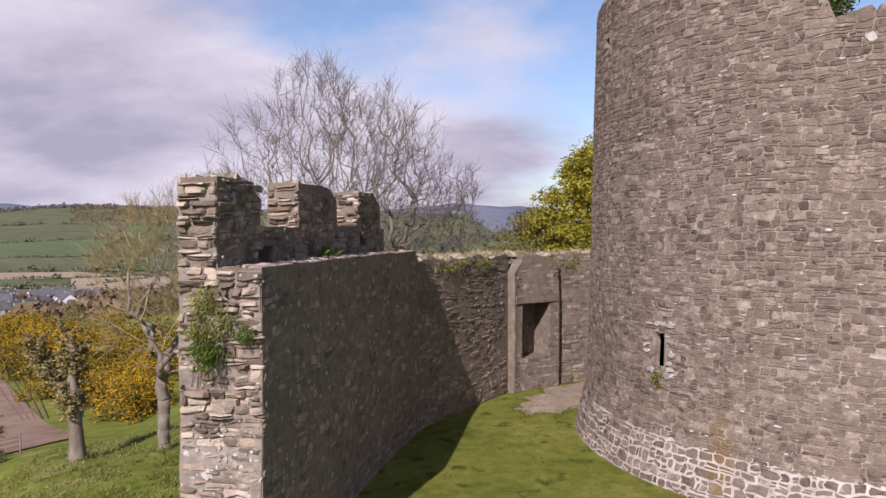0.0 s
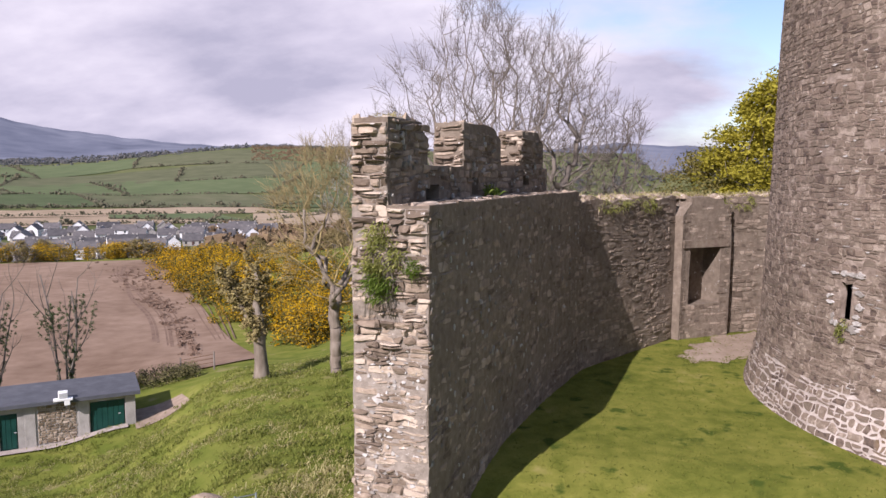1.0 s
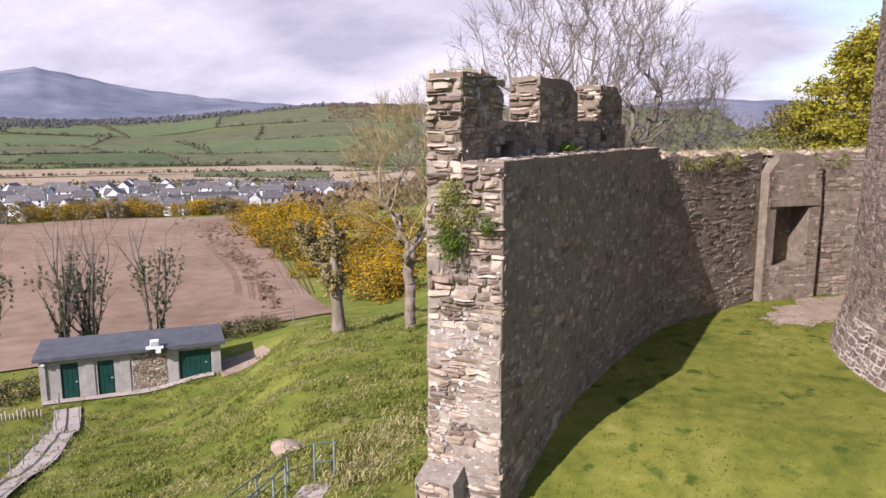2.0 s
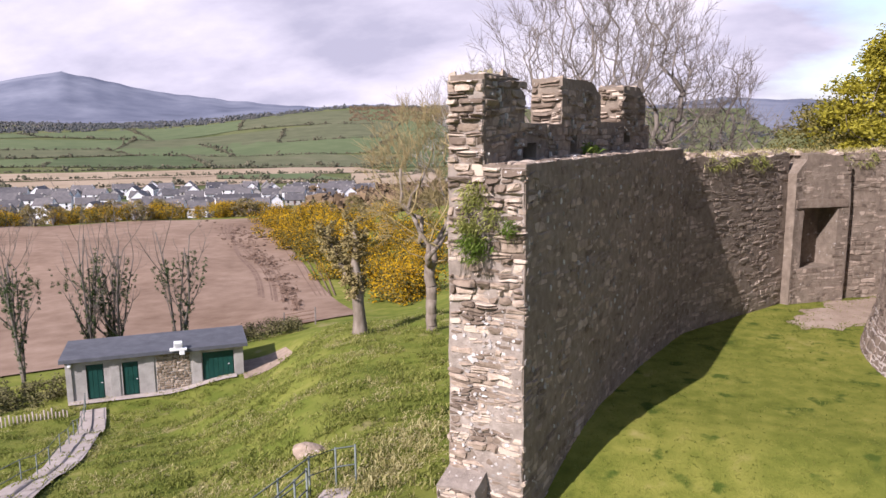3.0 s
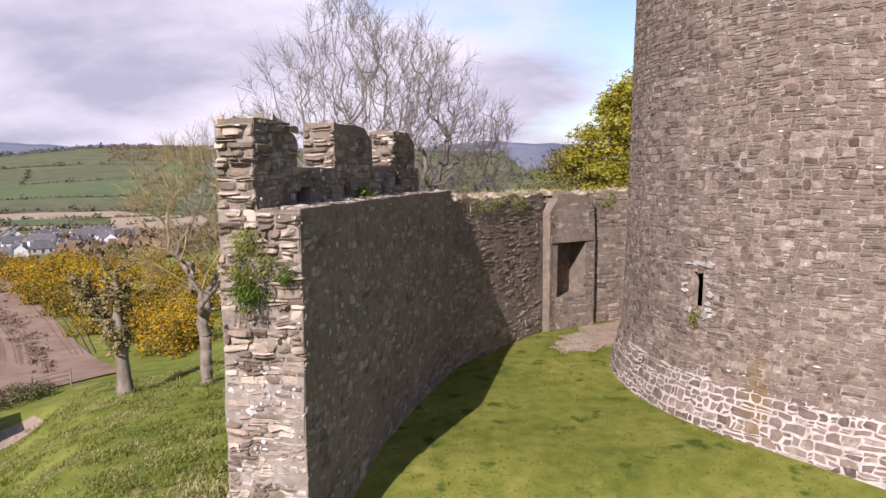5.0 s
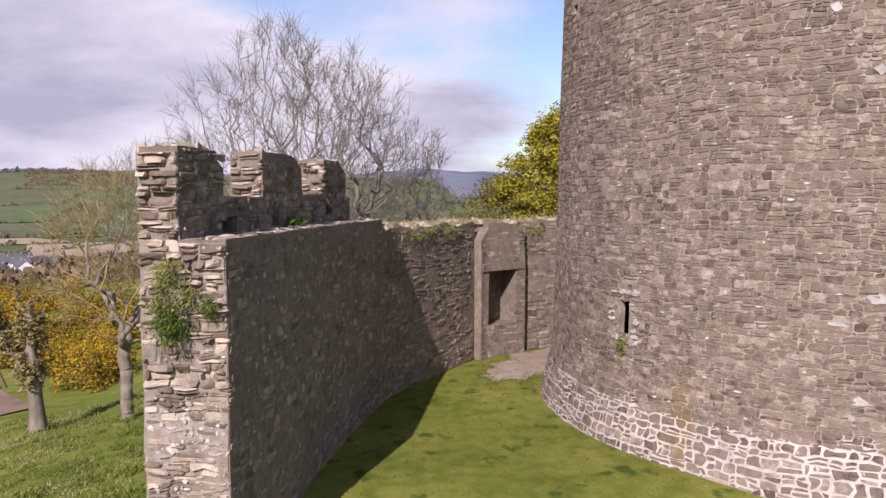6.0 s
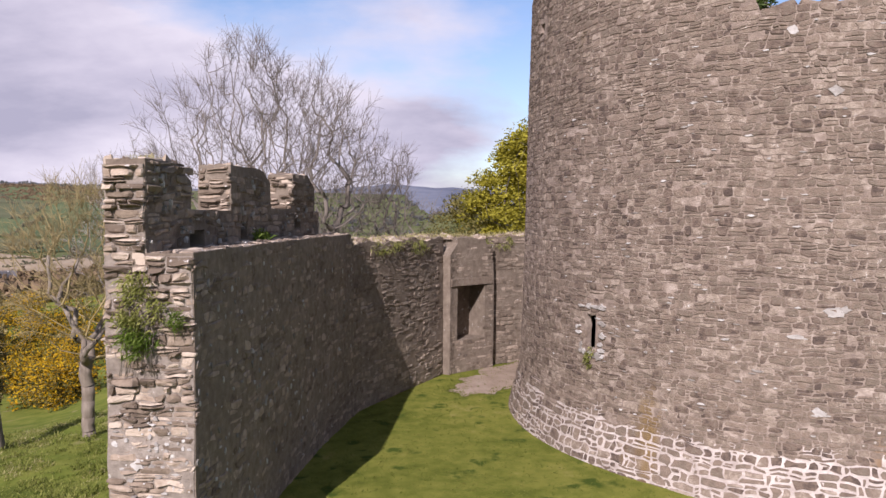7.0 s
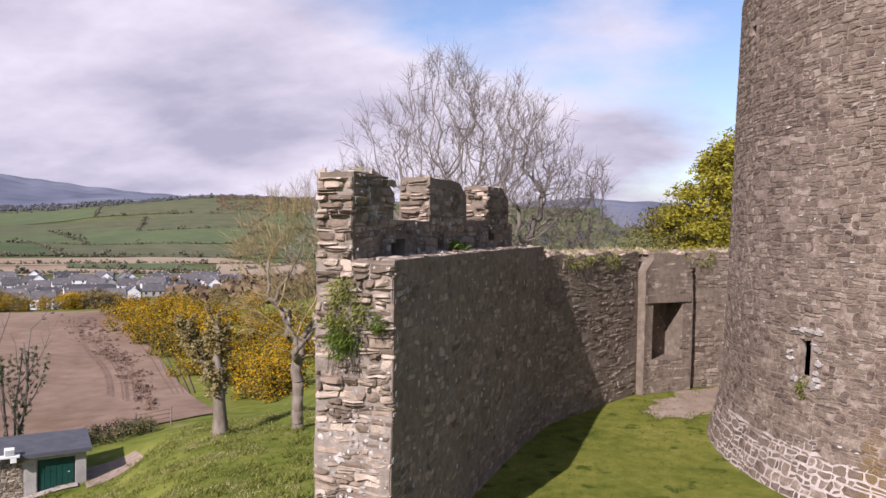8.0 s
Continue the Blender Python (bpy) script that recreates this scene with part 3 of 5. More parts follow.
def lay_parts(name, stones, surface, proud, mat, parent, r):
    """Each stone as a part of its own."""
    for s in stones:
        v, f = [], []
        p, n = surface(s[0], s[1])
        stone_data(s, surface, proud, r, v, f, p)
        child(name, mesh(name, v, f, mat), parent, m=Matrix.Translation(p))


def patches(name, spots, surface, mat, r, proud=0.004):
    """Thin crusts of lichen or lime on a wall: each spot is (u, v, half width, half height)."""
    v, f = [], []
    for u, w, a, c in spots:
        base, n = len(v), 11
        ring = [(math.cos(6.283 * k / n) * a * r.uniform(0.5, 1.15), math.sin(6.283 * k / n) * c * r.uniform(0.5, 1.15)) for k in range(n)]
        for x, y in ring:
            p, q = surface(u + x, w + y)
            v.append(p - q * 0.02)
        for x, y in ring:
            p, q = surface(u + x * 0.9, w + y * 0.9)
            v.append(p + q * proud)
        f += [(base + k, base + (k + 1) % n, base + n + (k + 1) % n, base + n + k) for k in range(n)] + [tuple(base + n + k for k in range(n))]
    return mesh(name, v, f, mat)


def blades(name, spots, mat, r, count, size, wide, droop=0.6):
    """Tufts of bent blades: each spot is (point, direction, scale)."""
    v, f = [], []
    for p, d, s in spots:
        p, d = Vector(p), Vector(d)
        for _ in range(count):
            a = (d + Vector((r.gauss(0, 0.55), r.gauss(0, 0.55), r.gauss(0, 0.45)))).normalized()
            n = size * s * r.uniform(0.5, 1.15)
            q = p + Vector((r.gauss(0, 0.35), r.gauss(0, 0.35), r.gauss(0, 0.2))) * size * s
            mid, tip = q + a * n * 0.55, q + a * n - Vector((0, 0, droop * n * 0.5))
            w = a.cross(Vector((r.random(), r.random(), r.random()))).normalized() * wide * s
            k = len(v)
            v += [q - w * 0.5, q + w * 0.5, mid + w, mid - w, tip]
            f += [(k, k + 1, k + 2, k + 3), (k + 3, k + 2, k + 4)]
    return mesh(name, v, f, mat)


# curtain wall
UEND, UCORNER, ULAST = 0.0, 9.3, 19.6
UN0, UN1, ZN0, ZN1 = 15.72, 17.0, 1.12, 2.98      # the niche
UP0, UP1 = 15.2, 17.42                            # the projecting panel round it
THICK = 1.28
D0 = 0.68                                         # depth of the parapet's inner face
ragged = lambda u: 4.62 + 0.16 * noise.noise((u * 1.1, 0, 0)) + 0.07 * noise.noise((u * 4, 3, 0))
curtain = thing("curtain_wall", "ruined grey rubble curtain wall with crenellated parapet, broken at one end", "castle wall", (0, 0, 0))
child("wall_body", wall_block("wall_body", UEND, UCORNER, -1.6, 4.9, 0, THICK, M["mortar"]), curtain, "dark weathered rubble wall with pale lichen flecks")
child("wall_body", wall_block("wall_body", UCORNER, UP0, -0.6, 4.6, 0, THICK, M["mortar"], top=ragged), curtain)
child("wall_body", wall_block("wall_body", UP1, ULAST, -0.6, 4.6, 0, THICK, M["mortar"], top=ragged), curtain)
panel = child("niche_panel", wall_block("niche_panel", UP0, UN0, -0.4, 4.4, -0.26, THICK, M["mortar"], top=lambda u: ragged(u) - 0.15 - 0.9 * (UN0 - u)), curtain, "projecting masonry panel round a square recess")
child("jamb", wall_block("jamb", UN1, UP1, -0.4, 4.5, -0.26, THICK, M["mortar"], top=lambda u: ragged(u) - 0.9 * smooth01(UN1, UP1, u)), panel)
child("sill", wall_block("sill", UN0, UN1, -0.4, ZN0, -0.26, THICK, M["mortar"]), panel)
child("head", wall_block("head", UN0, UN1, ZN1, 4.5, -0.26, THICK, M["mortar"], top=ragged), panel)
child("recess_back", wall_block("recess_back", UN0, UN1, ZN0, ZN1, 0.55, THICK, M["mortar"]), panel)
child("lintel", wall_block("lintel", UN0 - 0.45, UN1 + 0.3, ZN1 + 0.02, ZN1 + 0.26, -0.31, -0.2, M["stone_part"], amount=0.015), panel, "flat dressed stone lintel")
child("wall_stub", wall_block("wall_stub", -0.45, -0.02, -1.9, 0.1, 0.62, THICK - 0.02, M["core"], step=0.12, amount=0.06, top=lambda u: 0.1 + 0.3 * u), curtain, "low broken stub of wall")
child("broken_core", wall_block("broken_core", -0.012, 0.03, -1.6, 4.86, 0.01, THICK - 0.01, M["core"], step=0.12, amount=0.045), curtain, "pale mortar core of the broken wall end")
child("broken_core", wall_block("broken_core", -0.008, 0.03, 4.84, 6.12, D0 + 0.01, THICK - 0.01, M["core"], step=0.12, amount=0.04), curtain)
for a, c, z0, z1 in ((1.44, 2.01, 4.9, 5.2), (3.69, 4.11, 4.93, 5.38), (6.99, 7.41, 5.08, 5.34)):
    child("parapet", wall_block("parapet", a, c, z0, z1, THICK - 0.14, THICK - 0.01, M["mortar"]), curtain)
# parapet, with three merlons and three holes through its foot
parapet = child("parapet", wall_block("parapet", 0.0, 1.45, 4.6, 5.5, D0, THICK, M["mortar"]), curtain)
for a, b, z0, z1 in ((1.45, 2.0, 5.18, 5.5), (1.45, 2.0, 4.6, 4.92), (2.0, 3.7, 4.6, 5.5), (3.7, 4.1, 5.36, 5.5), (3.7, 4.1, 4.6, 4.95),
                     (4.1, 7.0, 4.6, 5.55), (7.0, 7.4, 5.32, 5.55), (7.0, 7.4, 4.6, 5.1), (7.4, 8.7, 4.6, 5.5)):
    child("parapet", wall_block("parapet", a, b, z0, z1, D0, THICK, M["mortar"]), curtain)
for a, b, z in ((0.02, 1.5, 6.2), (3.22, 5.4, 6.33), (6.9, 8.35, 6.36)):
    child("merlon", wall_block("merlon", a, b, 5.4, z, D0, THICK, M["mortar"], step=0.2,
                               top=lambda u, a=a, b=b, z=z: z - 0.25 * smooth01(b - 0.5, b, u) + 0.05 * noise.noise((u * 5, 1, 1))), curtain)

# keep
def keep_radius(z):
    return float(np.interp(z, [-1, 0, 0.25, 1.0, 1.5, 3.2, 5, 8.3, 11.2], [8.05, 7.86, 7.8, 7.6, 7.53, 7.48, 7.42, 7.36, 7.28]))


def keep_top(phi):
    """The broken top: higher on one side."""
    d = math.degrees(phi)
    return 11.4 - 2.1 * smooth01(-131, -127.5, d) - 1.3 * (1 - smooth01(0.8, 1.6, abs(d + 147))) + 0.08 * noise.noise((d * 0.4, 0, 0)) if -200 < d < 60 else 10.5


def keep_point(phi, z, inset=0.0):
    rr = keep_radius(z) - inset
    return Vector((KEEP[0] + rr * math.cos(phi), KEEP[1] + rr * math.sin(phi), z))


KEEP_HOLES = [(-2.69, 2.87, 0.36), (-3.056, 10.18, 0.2)]     # bearing, height, half height
opened = []
keep = thing("round_keep", "round grey-brown rubble stone keep with white mortared battered base", "castle tower")
v, f, slots, NP, NZ = [], [], [], 150, 44
for k in range(NP):
    phi = KEEP_HOLES[0][0] + 2 * math.pi * (k - 26.5) / NP
    for j in range(NZ + 1):
        z = -0.6 + (keep_top(phi) + 0.6) * j / NZ
        v.append(rough(keep_point(phi, z, 0.012), 0.012))
    for z in (keep_top(phi), -0.6):
        v.append(keep_point(phi, z, 2.4))
W = NZ + 3
for k in range(NP):
    a, b = k * W, (k + 1) % NP * W
    for j in range(W):
        mid = v[a + j]
        ang = math.atan2(mid[1] - KEEP[1], mid[0] - KEEP[0])
        ang += math.pi / NP
        if j < NZ and any(abs((ang - p + math.pi) % (2 * math.pi) - math.pi) < 0.0209 and abs(mid[2] + 0.13 - z) < dz for p, z, dz in KEEP_HOLES):
            opened.append((a + j, b + j, b + j + 1, a + j + 1))
            continue
        f.append((a + j, b + j, b + (j + 1) % W, a + (j + 1) % W))
        slots.append(1 if j < NZ and v[a + j][2] < 0.95 + 0.5 * noise.noise((k * 0.35, 0, 4)) else 0)
child("tower_wall", mesh("tower_wall", v, f, [M["keep_mortar"], M["lime"]], slots), keep)
# the holes open through thin jambs into the dark hollow of the wall
for p, z, dz in KEEP_HOLES:
    mine = [q for q in opened if abs(v[q[0]][2] + 0.13 - z) < dz + 0.3]
    sv, sf = [], []
    for n, quad in enumerate(sorted(mine, key=lambda q: v[q[0]][2])):
        pts = [Vector(v[i]) for i in quad]
        inward = Vector((KEEP[0] - pts[0].x, KEEP[1] - pts[0].y, 0)).normalized() * 0.16
        k = len(sv)
        sv += pts + [c + inward for c in pts]
        sf += [(k + a, k + 4 + a, k + 4 + (a + 1) % 4, k + (a + 1) % 4) for a in (1, 3)]
        if n == 0:
            sf.append((k, k + 1, k + 5, k + 4))
        if n == len(mine) - 1:
            sf.append((k + 2, k + 3, k + 7, k + 6))
    child("slit_window", mesh("slit_window", sv, sf, M["keep_mortar"]), keep, "narrow dark slit through the masonry")


# ---------------------------------------------------------------- stones of the walls
def keep_skin(u, v):
    phi = u / 7.5
    n = Vector((math.cos(phi), math.sin(phi), 0.03)).normalized()
    return keep_point(phi, v), n


def end_face(u, v):
    t = soft_along(0)[1]
    return wall_point(0, THICK - u, v), Vector((-t.x, -t.y, 0))


def inner_face(depth):
    def skin(u, v):
        t = soft_along(u)[1]
        return wall_point(u, depth, v), Vector((t.y, -t.x, 0))
    return skin


def cross_face(at, a, b):
    """The face across the wall at u = at, from depth b to depth a."""
    def skin(u, v):
        t = soft_along(at)[1]
        return wall_point(at, b - u, v), Vector((-t.x, -t.y, 0))
    return skin


def top_face(z):
    def skin(u, v):
        return wall_point(u, v, z(u) if callable(z) else z), Vector((0, 0, 1))
    return skin


r = random.Random(11)
SLIT = (-2.69, 2.87)              # bearing round the keep and height of the slit window
near_slit = lambda u, v: abs(u - SLIT[0] * 7.5) < 0.21 and abs(v - SLIT[1]) < 0.36 or abs(u + 3.056 * 7.5) < 0.3 and abs(v - 10.18) < 0.3
A0, A1 = radians(-196) * 7.5, radians(-84) * 7.5
body_stones = [s for s in courses(A0, A1, 1.0, 11.3, (0.07, 0.175), (0.10, 0.34), r, near_slit, fill=0.96, gap=0.008, warp=0.4, split=0.35) if s[1] + 0.05 < keep_top(s[0] / 7.5)]
base_stones = courses(A0, A1, -0.1, 1.0, (0.09, 0.22), (0.11, 0.36), r, gap=0.019, warp=0.42)
close = lambda s, lo, hi: radians(lo) * 7.5 < s[0] < radians(hi) * 7.5
near_body = [s for s in body_stones if close(s, -142, -119) and s[1] < 2.1][:230]
near_base = [s for s in base_stones if close(s, -140, -119)][:70]
taken = set(near_body + near_base)
child("stonework", stones_mesh("stonework", [s for s in body_stones + base_stones if s not in taken], keep_skin, (-0.006, 0.009), M["keep_stone"], r), keep, "irregular grey-brown rubble stones", kind="stuff")
lay_parts("stone", near_body + near_base, keep_skin, (-0.006, 0.009), M["keep_stone_part"], keep, r)
spots = [(-2.021 * 7.5, 3.68, 0.2, 0.13), (-2.05 * 7.5, 1.85, 0.13, 0.11), (-2.03 * 7.5, 7.7, 0.15, 0.12), (-2.0 * 7.5, 3.75, 0.12, 0.08), (-2.1 * 7.5, 3.2, 0.22, 0.06), (-2.13 * 7.5, 8.85, 0.13, 0.1)]
spots += [(r.uniform(radians(-165), radians(-105)) * 7.5, r.uniform(1.1, 9), r.uniform(0.02, 0.11), r.uniform(0.01, 0.03)) for _ in range(150)]
child("lime_patch", patches("lime_patch", spots, keep_skin, M["lichen"], r, 0.011), keep, "white lime and lichen patches", kind="stuff")
surround = [(SLIT[0] * 7.5 + r.uniform(-0.45, 0.45), SLIT[1] + r.uniform(-0.6, 0.6), r.uniform(0.05, 0.13), r.uniform(0.03, 0.09)) for _ in range(44)]
child("slit_moss", blades("slit_moss", [(keep_skin(SLIT[0] * 7.5 + r.gauss(0, 0.12), SLIT[1] - 0.62 + r.gauss(0, 0.12))[0], (-0.8, -0.5, 0.2), 1) for _ in range(18)], M["fern"], r, 14, 0.09, 0.01), keep, "green tuft below the slit", kind="stuff")
child("slit_surround", patches("slit_surround", [s for s in surround if not (abs(s[0] - SLIT[0] * 7.5) < 0.29 and abs(s[1] - SLIT[1]) < 0.46)], keep_skin, M["lichen"], r, 0.03), keep, "pale mortar round the slit", kind="stuff")

end_low = courses(0.0, THICK, -1.3, 4.82, (0.06, 0.13), (0.14, 0.46), r, fill=0.93, gap=0.008, warp=0.6)
near_end = sorted(end_low, key=lambda s: -s[1])
parts = near_end[:300]
lay_parts("stone", [s for s in parts if s[1] >= 2.7], end_face, (0.0, 0.085), M["pale_stone_part"], curtain, r)
lay_parts("stone", [s for s in parts if s[1] < 2.7], end_face, (0.0, 0.05), M["pale_stone_part"], curtain, r)
child("stonework", stones_mesh("stonework", near_end[300:], end_face, (0.0, 0.05), M["pale_stone"], r), curtain, kind="stuff")
child("lichen_patch", patches("lichen_patch", [(0.44, 1.92, 0.11, 0.1)] + [(r.uniform(0.05, 1.2), r.uniform(-0.5, 2.6), r.uniform(0.015, 0.07), r.uniform(0.012, 0.045)) for _ in range(120)], end_face, M["lichen"], r, 0.034), curtain, "white lichen patches", kind="stuff")
child("lichen_patch", patches("lichen_patch", [(9.4 * r.random() ** 1.3, r.uniform(-0.2, 4.7), r.uniform(0.015, 0.05), r.uniform(0.015, 0.07)) for _ in range(190)], inner_face(0), M["old_lichen"], r, 0.02), curtain, "pale lichen flecks running down the wall", kind="stuff")
child("lichen_patch", patches("lichen_patch", [(r.uniform(0.1, 8.4), r.uniform(4.95, 5.45), r.uniform(0.015, 0.06), r.uniform(0.02, 0.06)) for _ in range(40)] + [(r.choice((r.uniform(0.1, 1.3), r.uniform(3.4, 5.0), r.uniform(7.0, 7.9))), r.uniform(5.4, 6.1), r.uniform(0.015, 0.06), r.uniform(0.02, 0.07)) for _ in range(30)], inner_face(D0), M["old_lichen"], r, 0.045), curtain, kind="stuff")
child("stonework", stones_mesh("stonework", courses(0.0, THICK - D0, 4.8, 6.15, (0.06, 0.13), (0.16, 0.5), r), end_face, (0.0, 0.09), M["pale_stone"], r), curtain, kind="stuff")
for at, top, name in ((3.22, 6.28, "merlon_stones"), (6.9, 6.3, "merlon_stones")):
    child("stonework", stones_mesh("stonework", courses(0.0, THICK - D0, 5.45, top, (0.06, 0.13), (0.16, 0.4), r), cross_face(at, D0, THICK), (-0.01, 0.08), M["pale_stone"], r), curtain, kind="stuff")


def stub_face(u, v):
    p, n = end_face(u, v)
    return p + n * 0.45, n


child("stonework", stones_mesh("stonework", courses(0.03, THICK - 0.64, -1.4, -0.06, (0.07, 0.15), (0.14, 0.4), r), stub_face, (0.0, 0.06), M["pale_stone"], r), curtain, kind="stuff")


def parapet_open(u, v):
    for a, b, z0, z1 in ((1.4, 2.05, 4.9, 5.2), (3.65, 4.15, 4.93, 5.38), (6.95, 7.45, 5.08, 5.34)):
        if a < u < b and z0 < v < z1:
            return True
    if v > 5.44 and not (0.05 < u < 1.42 or 3.3 < u < 5.2 or 6.95 < u < 8.2):
        return True
    return v > 6.1 and (u > 1.3 and u < 3.3 or u > 5.0 and u < 7)


child("stonework", stones_mesh("stonework", courses(0.05, 8.6, 4.9, 6.2, (0.08, 0.17), (0.16, 0.5), r, parapet_open), inner_face(D0), (0.0, 0.045), M["stone"], r), curtain, kind="stuff")
child("stonework", stones_mesh("stonework", courses(0.05, UCORNER + 0.2, -0.9, 4.8, (0.08, 0.18), (0.14, 0.42), r, fill=0.9, gap=0.007, warp=0.5), inner_face(0), (-0.012, 0.016), M["stone"], r), curtain, kind="stuff")
in_niche = lambda u, v: UP0 - 0.1 < u < UP1 + 0.1
face = [s for s in courses(UCORNER + 0.2, ULAST, 0.0, 4.75, (0.08, 0.17), (0.16, 0.5), r, in_niche, gap=0.009, warp=0.45) if s[1] + 0.05 < ragged(s[0])]
some = [s for s in face if 11.6 < s[0] < 15.2 and s[1] < 3.0][:260]
lay_parts("stone", some, inner_face(0), (-0.012, 0.024), M["stone_part"], curtain, r)
some = set(some)
child("stonework", stones_mesh("stonework", [s for s in face if s not in some], inner_face(0), (-0.012, 0.024), M["stone"], r), curtain, kind="stuff")
hole = lambda u, v: UN0 - 0.08 < u < UN1 + 0.08 and ZN0 - 0.06 < v < ZN1 + 0.3
child("stonework", stones_mesh("stonework", [s for s in courses(UP0 + 0.03, UP1 - 0.03, 0.0, 4.4, (0.08, 0.16), (0.15, 0.4), r, hole)
                                             if s[1] + 0.1 < ragged(s[0]) - 0.15 - 0.9 * max(0, UN0 - s[0])], inner_face(-0.26), (-0.01, 0.014), M["stone"], r), panel, kind="stuff")
# ragged cap stones along the tops
child("capping", stones_mesh("capping", courses(0.05, UCORNER, 0.02, 0.64, (0.14, 0.26), (0.2, 0.5), r), top_face(4.9), (0.0, 0.035), M["pale_stone"], r), curtain, "pale weathered slate capping", kind="stuff")
child("capping", stones_mesh("capping", courses(UCORNER, ULAST, 0.02, THICK, (0.14, 0.3), (0.2, 0.5), r, fill=0.8), top_face(ragged), (0.0, 0.09), M["pale_stone"], r), curtain, kind="stuff")
for a, b, z in ((0.04, 1.3, 6.17), (3.26, 4.9, 6.3), (6.95, 7.9, 6.33)):
    child("capping", stones_mesh("capping", courses(a, b, D0 + 0.02, THICK - 0.02, (0.12, 0.25), (0.18, 0.45), r), top_face(z), (0.0, 0.08), M["pale_stone"], r), curtain, kind="stuff")
keep_cap = [s for s in courses(A0, A1, 0.05, 1.0, (0.15, 0.3), (0.2, 0.5), r)]
child("capping", stones_mesh("capping", keep_cap, lambda u, v: (keep_point(u / 7.5, keep_top(u / 7.5), v), Vector((0, 0, 1))), (0.02, 0.12), M["keep_stone"], r), keep, kind="stuff")


# ---------------------------------------------------------------- plants
def leaves(name, clumps, mat, r, per, size):
    """Many small leaf quads in uneven clumps: each clump is (centre, radius)."""
    v, f = [], []
    for c, rad in clumps:
        c = Vector(c)
        for _ in range(per):
            d = Vector((r.gauss(0, 1), r.gauss(0, 1), r.gauss(0, 1))).normalized()
            p = c + d * rad * (0.55 + 0.5 * r.random()) * Vector((1, 1, 0.75)).length / 1.6
            a = Vector((r.gauss(0, 1), r.gauss(0, 1), r.gauss(0, 0.6))).normalized() * size * r.uniform(0.6, 1.3)
            b = a.cross(d + Vector((0.1, 0.2, 0.3))).normalized() * size * r.uniform(0.4, 0.8)
            k = len(v)
            v += [p - a, p + b * 0.8, p + a, p - b * 0.8]
            f.append((k, k + 1, k + 2, k + 3))
    return mesh(name, v, f, mat)


def grow(r, start, way, length, radius, level, runs, tips, wander=0.22, up=0.10, kids=(3, 5), shrink=(0.55, 0.8), stop=4):
    """Adds a limb and, one level down, its side limbs. Thin limbs go to runs[1]."""
    pts, p, d = [], Vector(start), Vector(way).normalized()
    n = 6 if level < 2 else 4
    for k in range(n + 1):
        pts.append((p.copy(), max(0.008, radius * (1 - 0.65 * k / n))))
        d = (d + Vector((r.gauss(0, wander), r.gauss(0, wander), r.gauss(0, wander * 0.7) + up))).normalized()
        p = p + d * length / n
    runs[0 if level < 2 else 1].append(pts)
    tips.append(p.copy())
    if level >= stop:
        return
    count = r.randint(*kids) + (1 if level >= 2 else 0)
    for c in range(count):
        k = r.randint(max(2, n // 3), n)
        q, rad = pts[k]
        a = (pts[k][0] - pts[k - 1][0]).normalized()
        side = a.orthogonal().normalized()
        side.rotate(Matrix.Rotation(r.uniform(0, 6.283), 3, a))
        d2 = a * r.uniform(0.6, 1.0) + side * r.uniform(0.45, 0.85)
        grow(r, q, d2, length * r.uniform(*shrink), max(0.012, rad * r.uniform(0.55, 0.85)), level + 1, runs, tips, wander, up, kids, shrink, stop)


def bare_tree(label, base, stems, seed, radius=0.22, stop=4, bark="bark", twig="twig", kids=(3, 5), wander=0.2, up=0.08, shrink=(0.5, 0.78)):
    """A leafless tree; stems are (direction, length)."""
    q = random.Random(seed)
    ob = thing("bare_tree", label, "tree", base)
    runs, tips = ([], []), []
    for d, n in stems:
        grow(q, (q.uniform(-0.15, 0.15), q.uniform(-0.15, 0.15), -0.4), d, n, radius, 0, runs, tips, wander, up, kids, shrink, stop)
    child("trunk", tubes("trunk", runs[0], M[bark], 7), ob)
    child("crown", tubes("crown", runs[1], M[twig], 4), ob, "fine bare grey twigs")
    return ob, tips + [p for run in runs[0] for p, w in run if w > radius * 0.42]


def at(az, rr, dz=0.0):
    x, y = polar(az, rr)
    return (x, y, land(x, y) + dz)


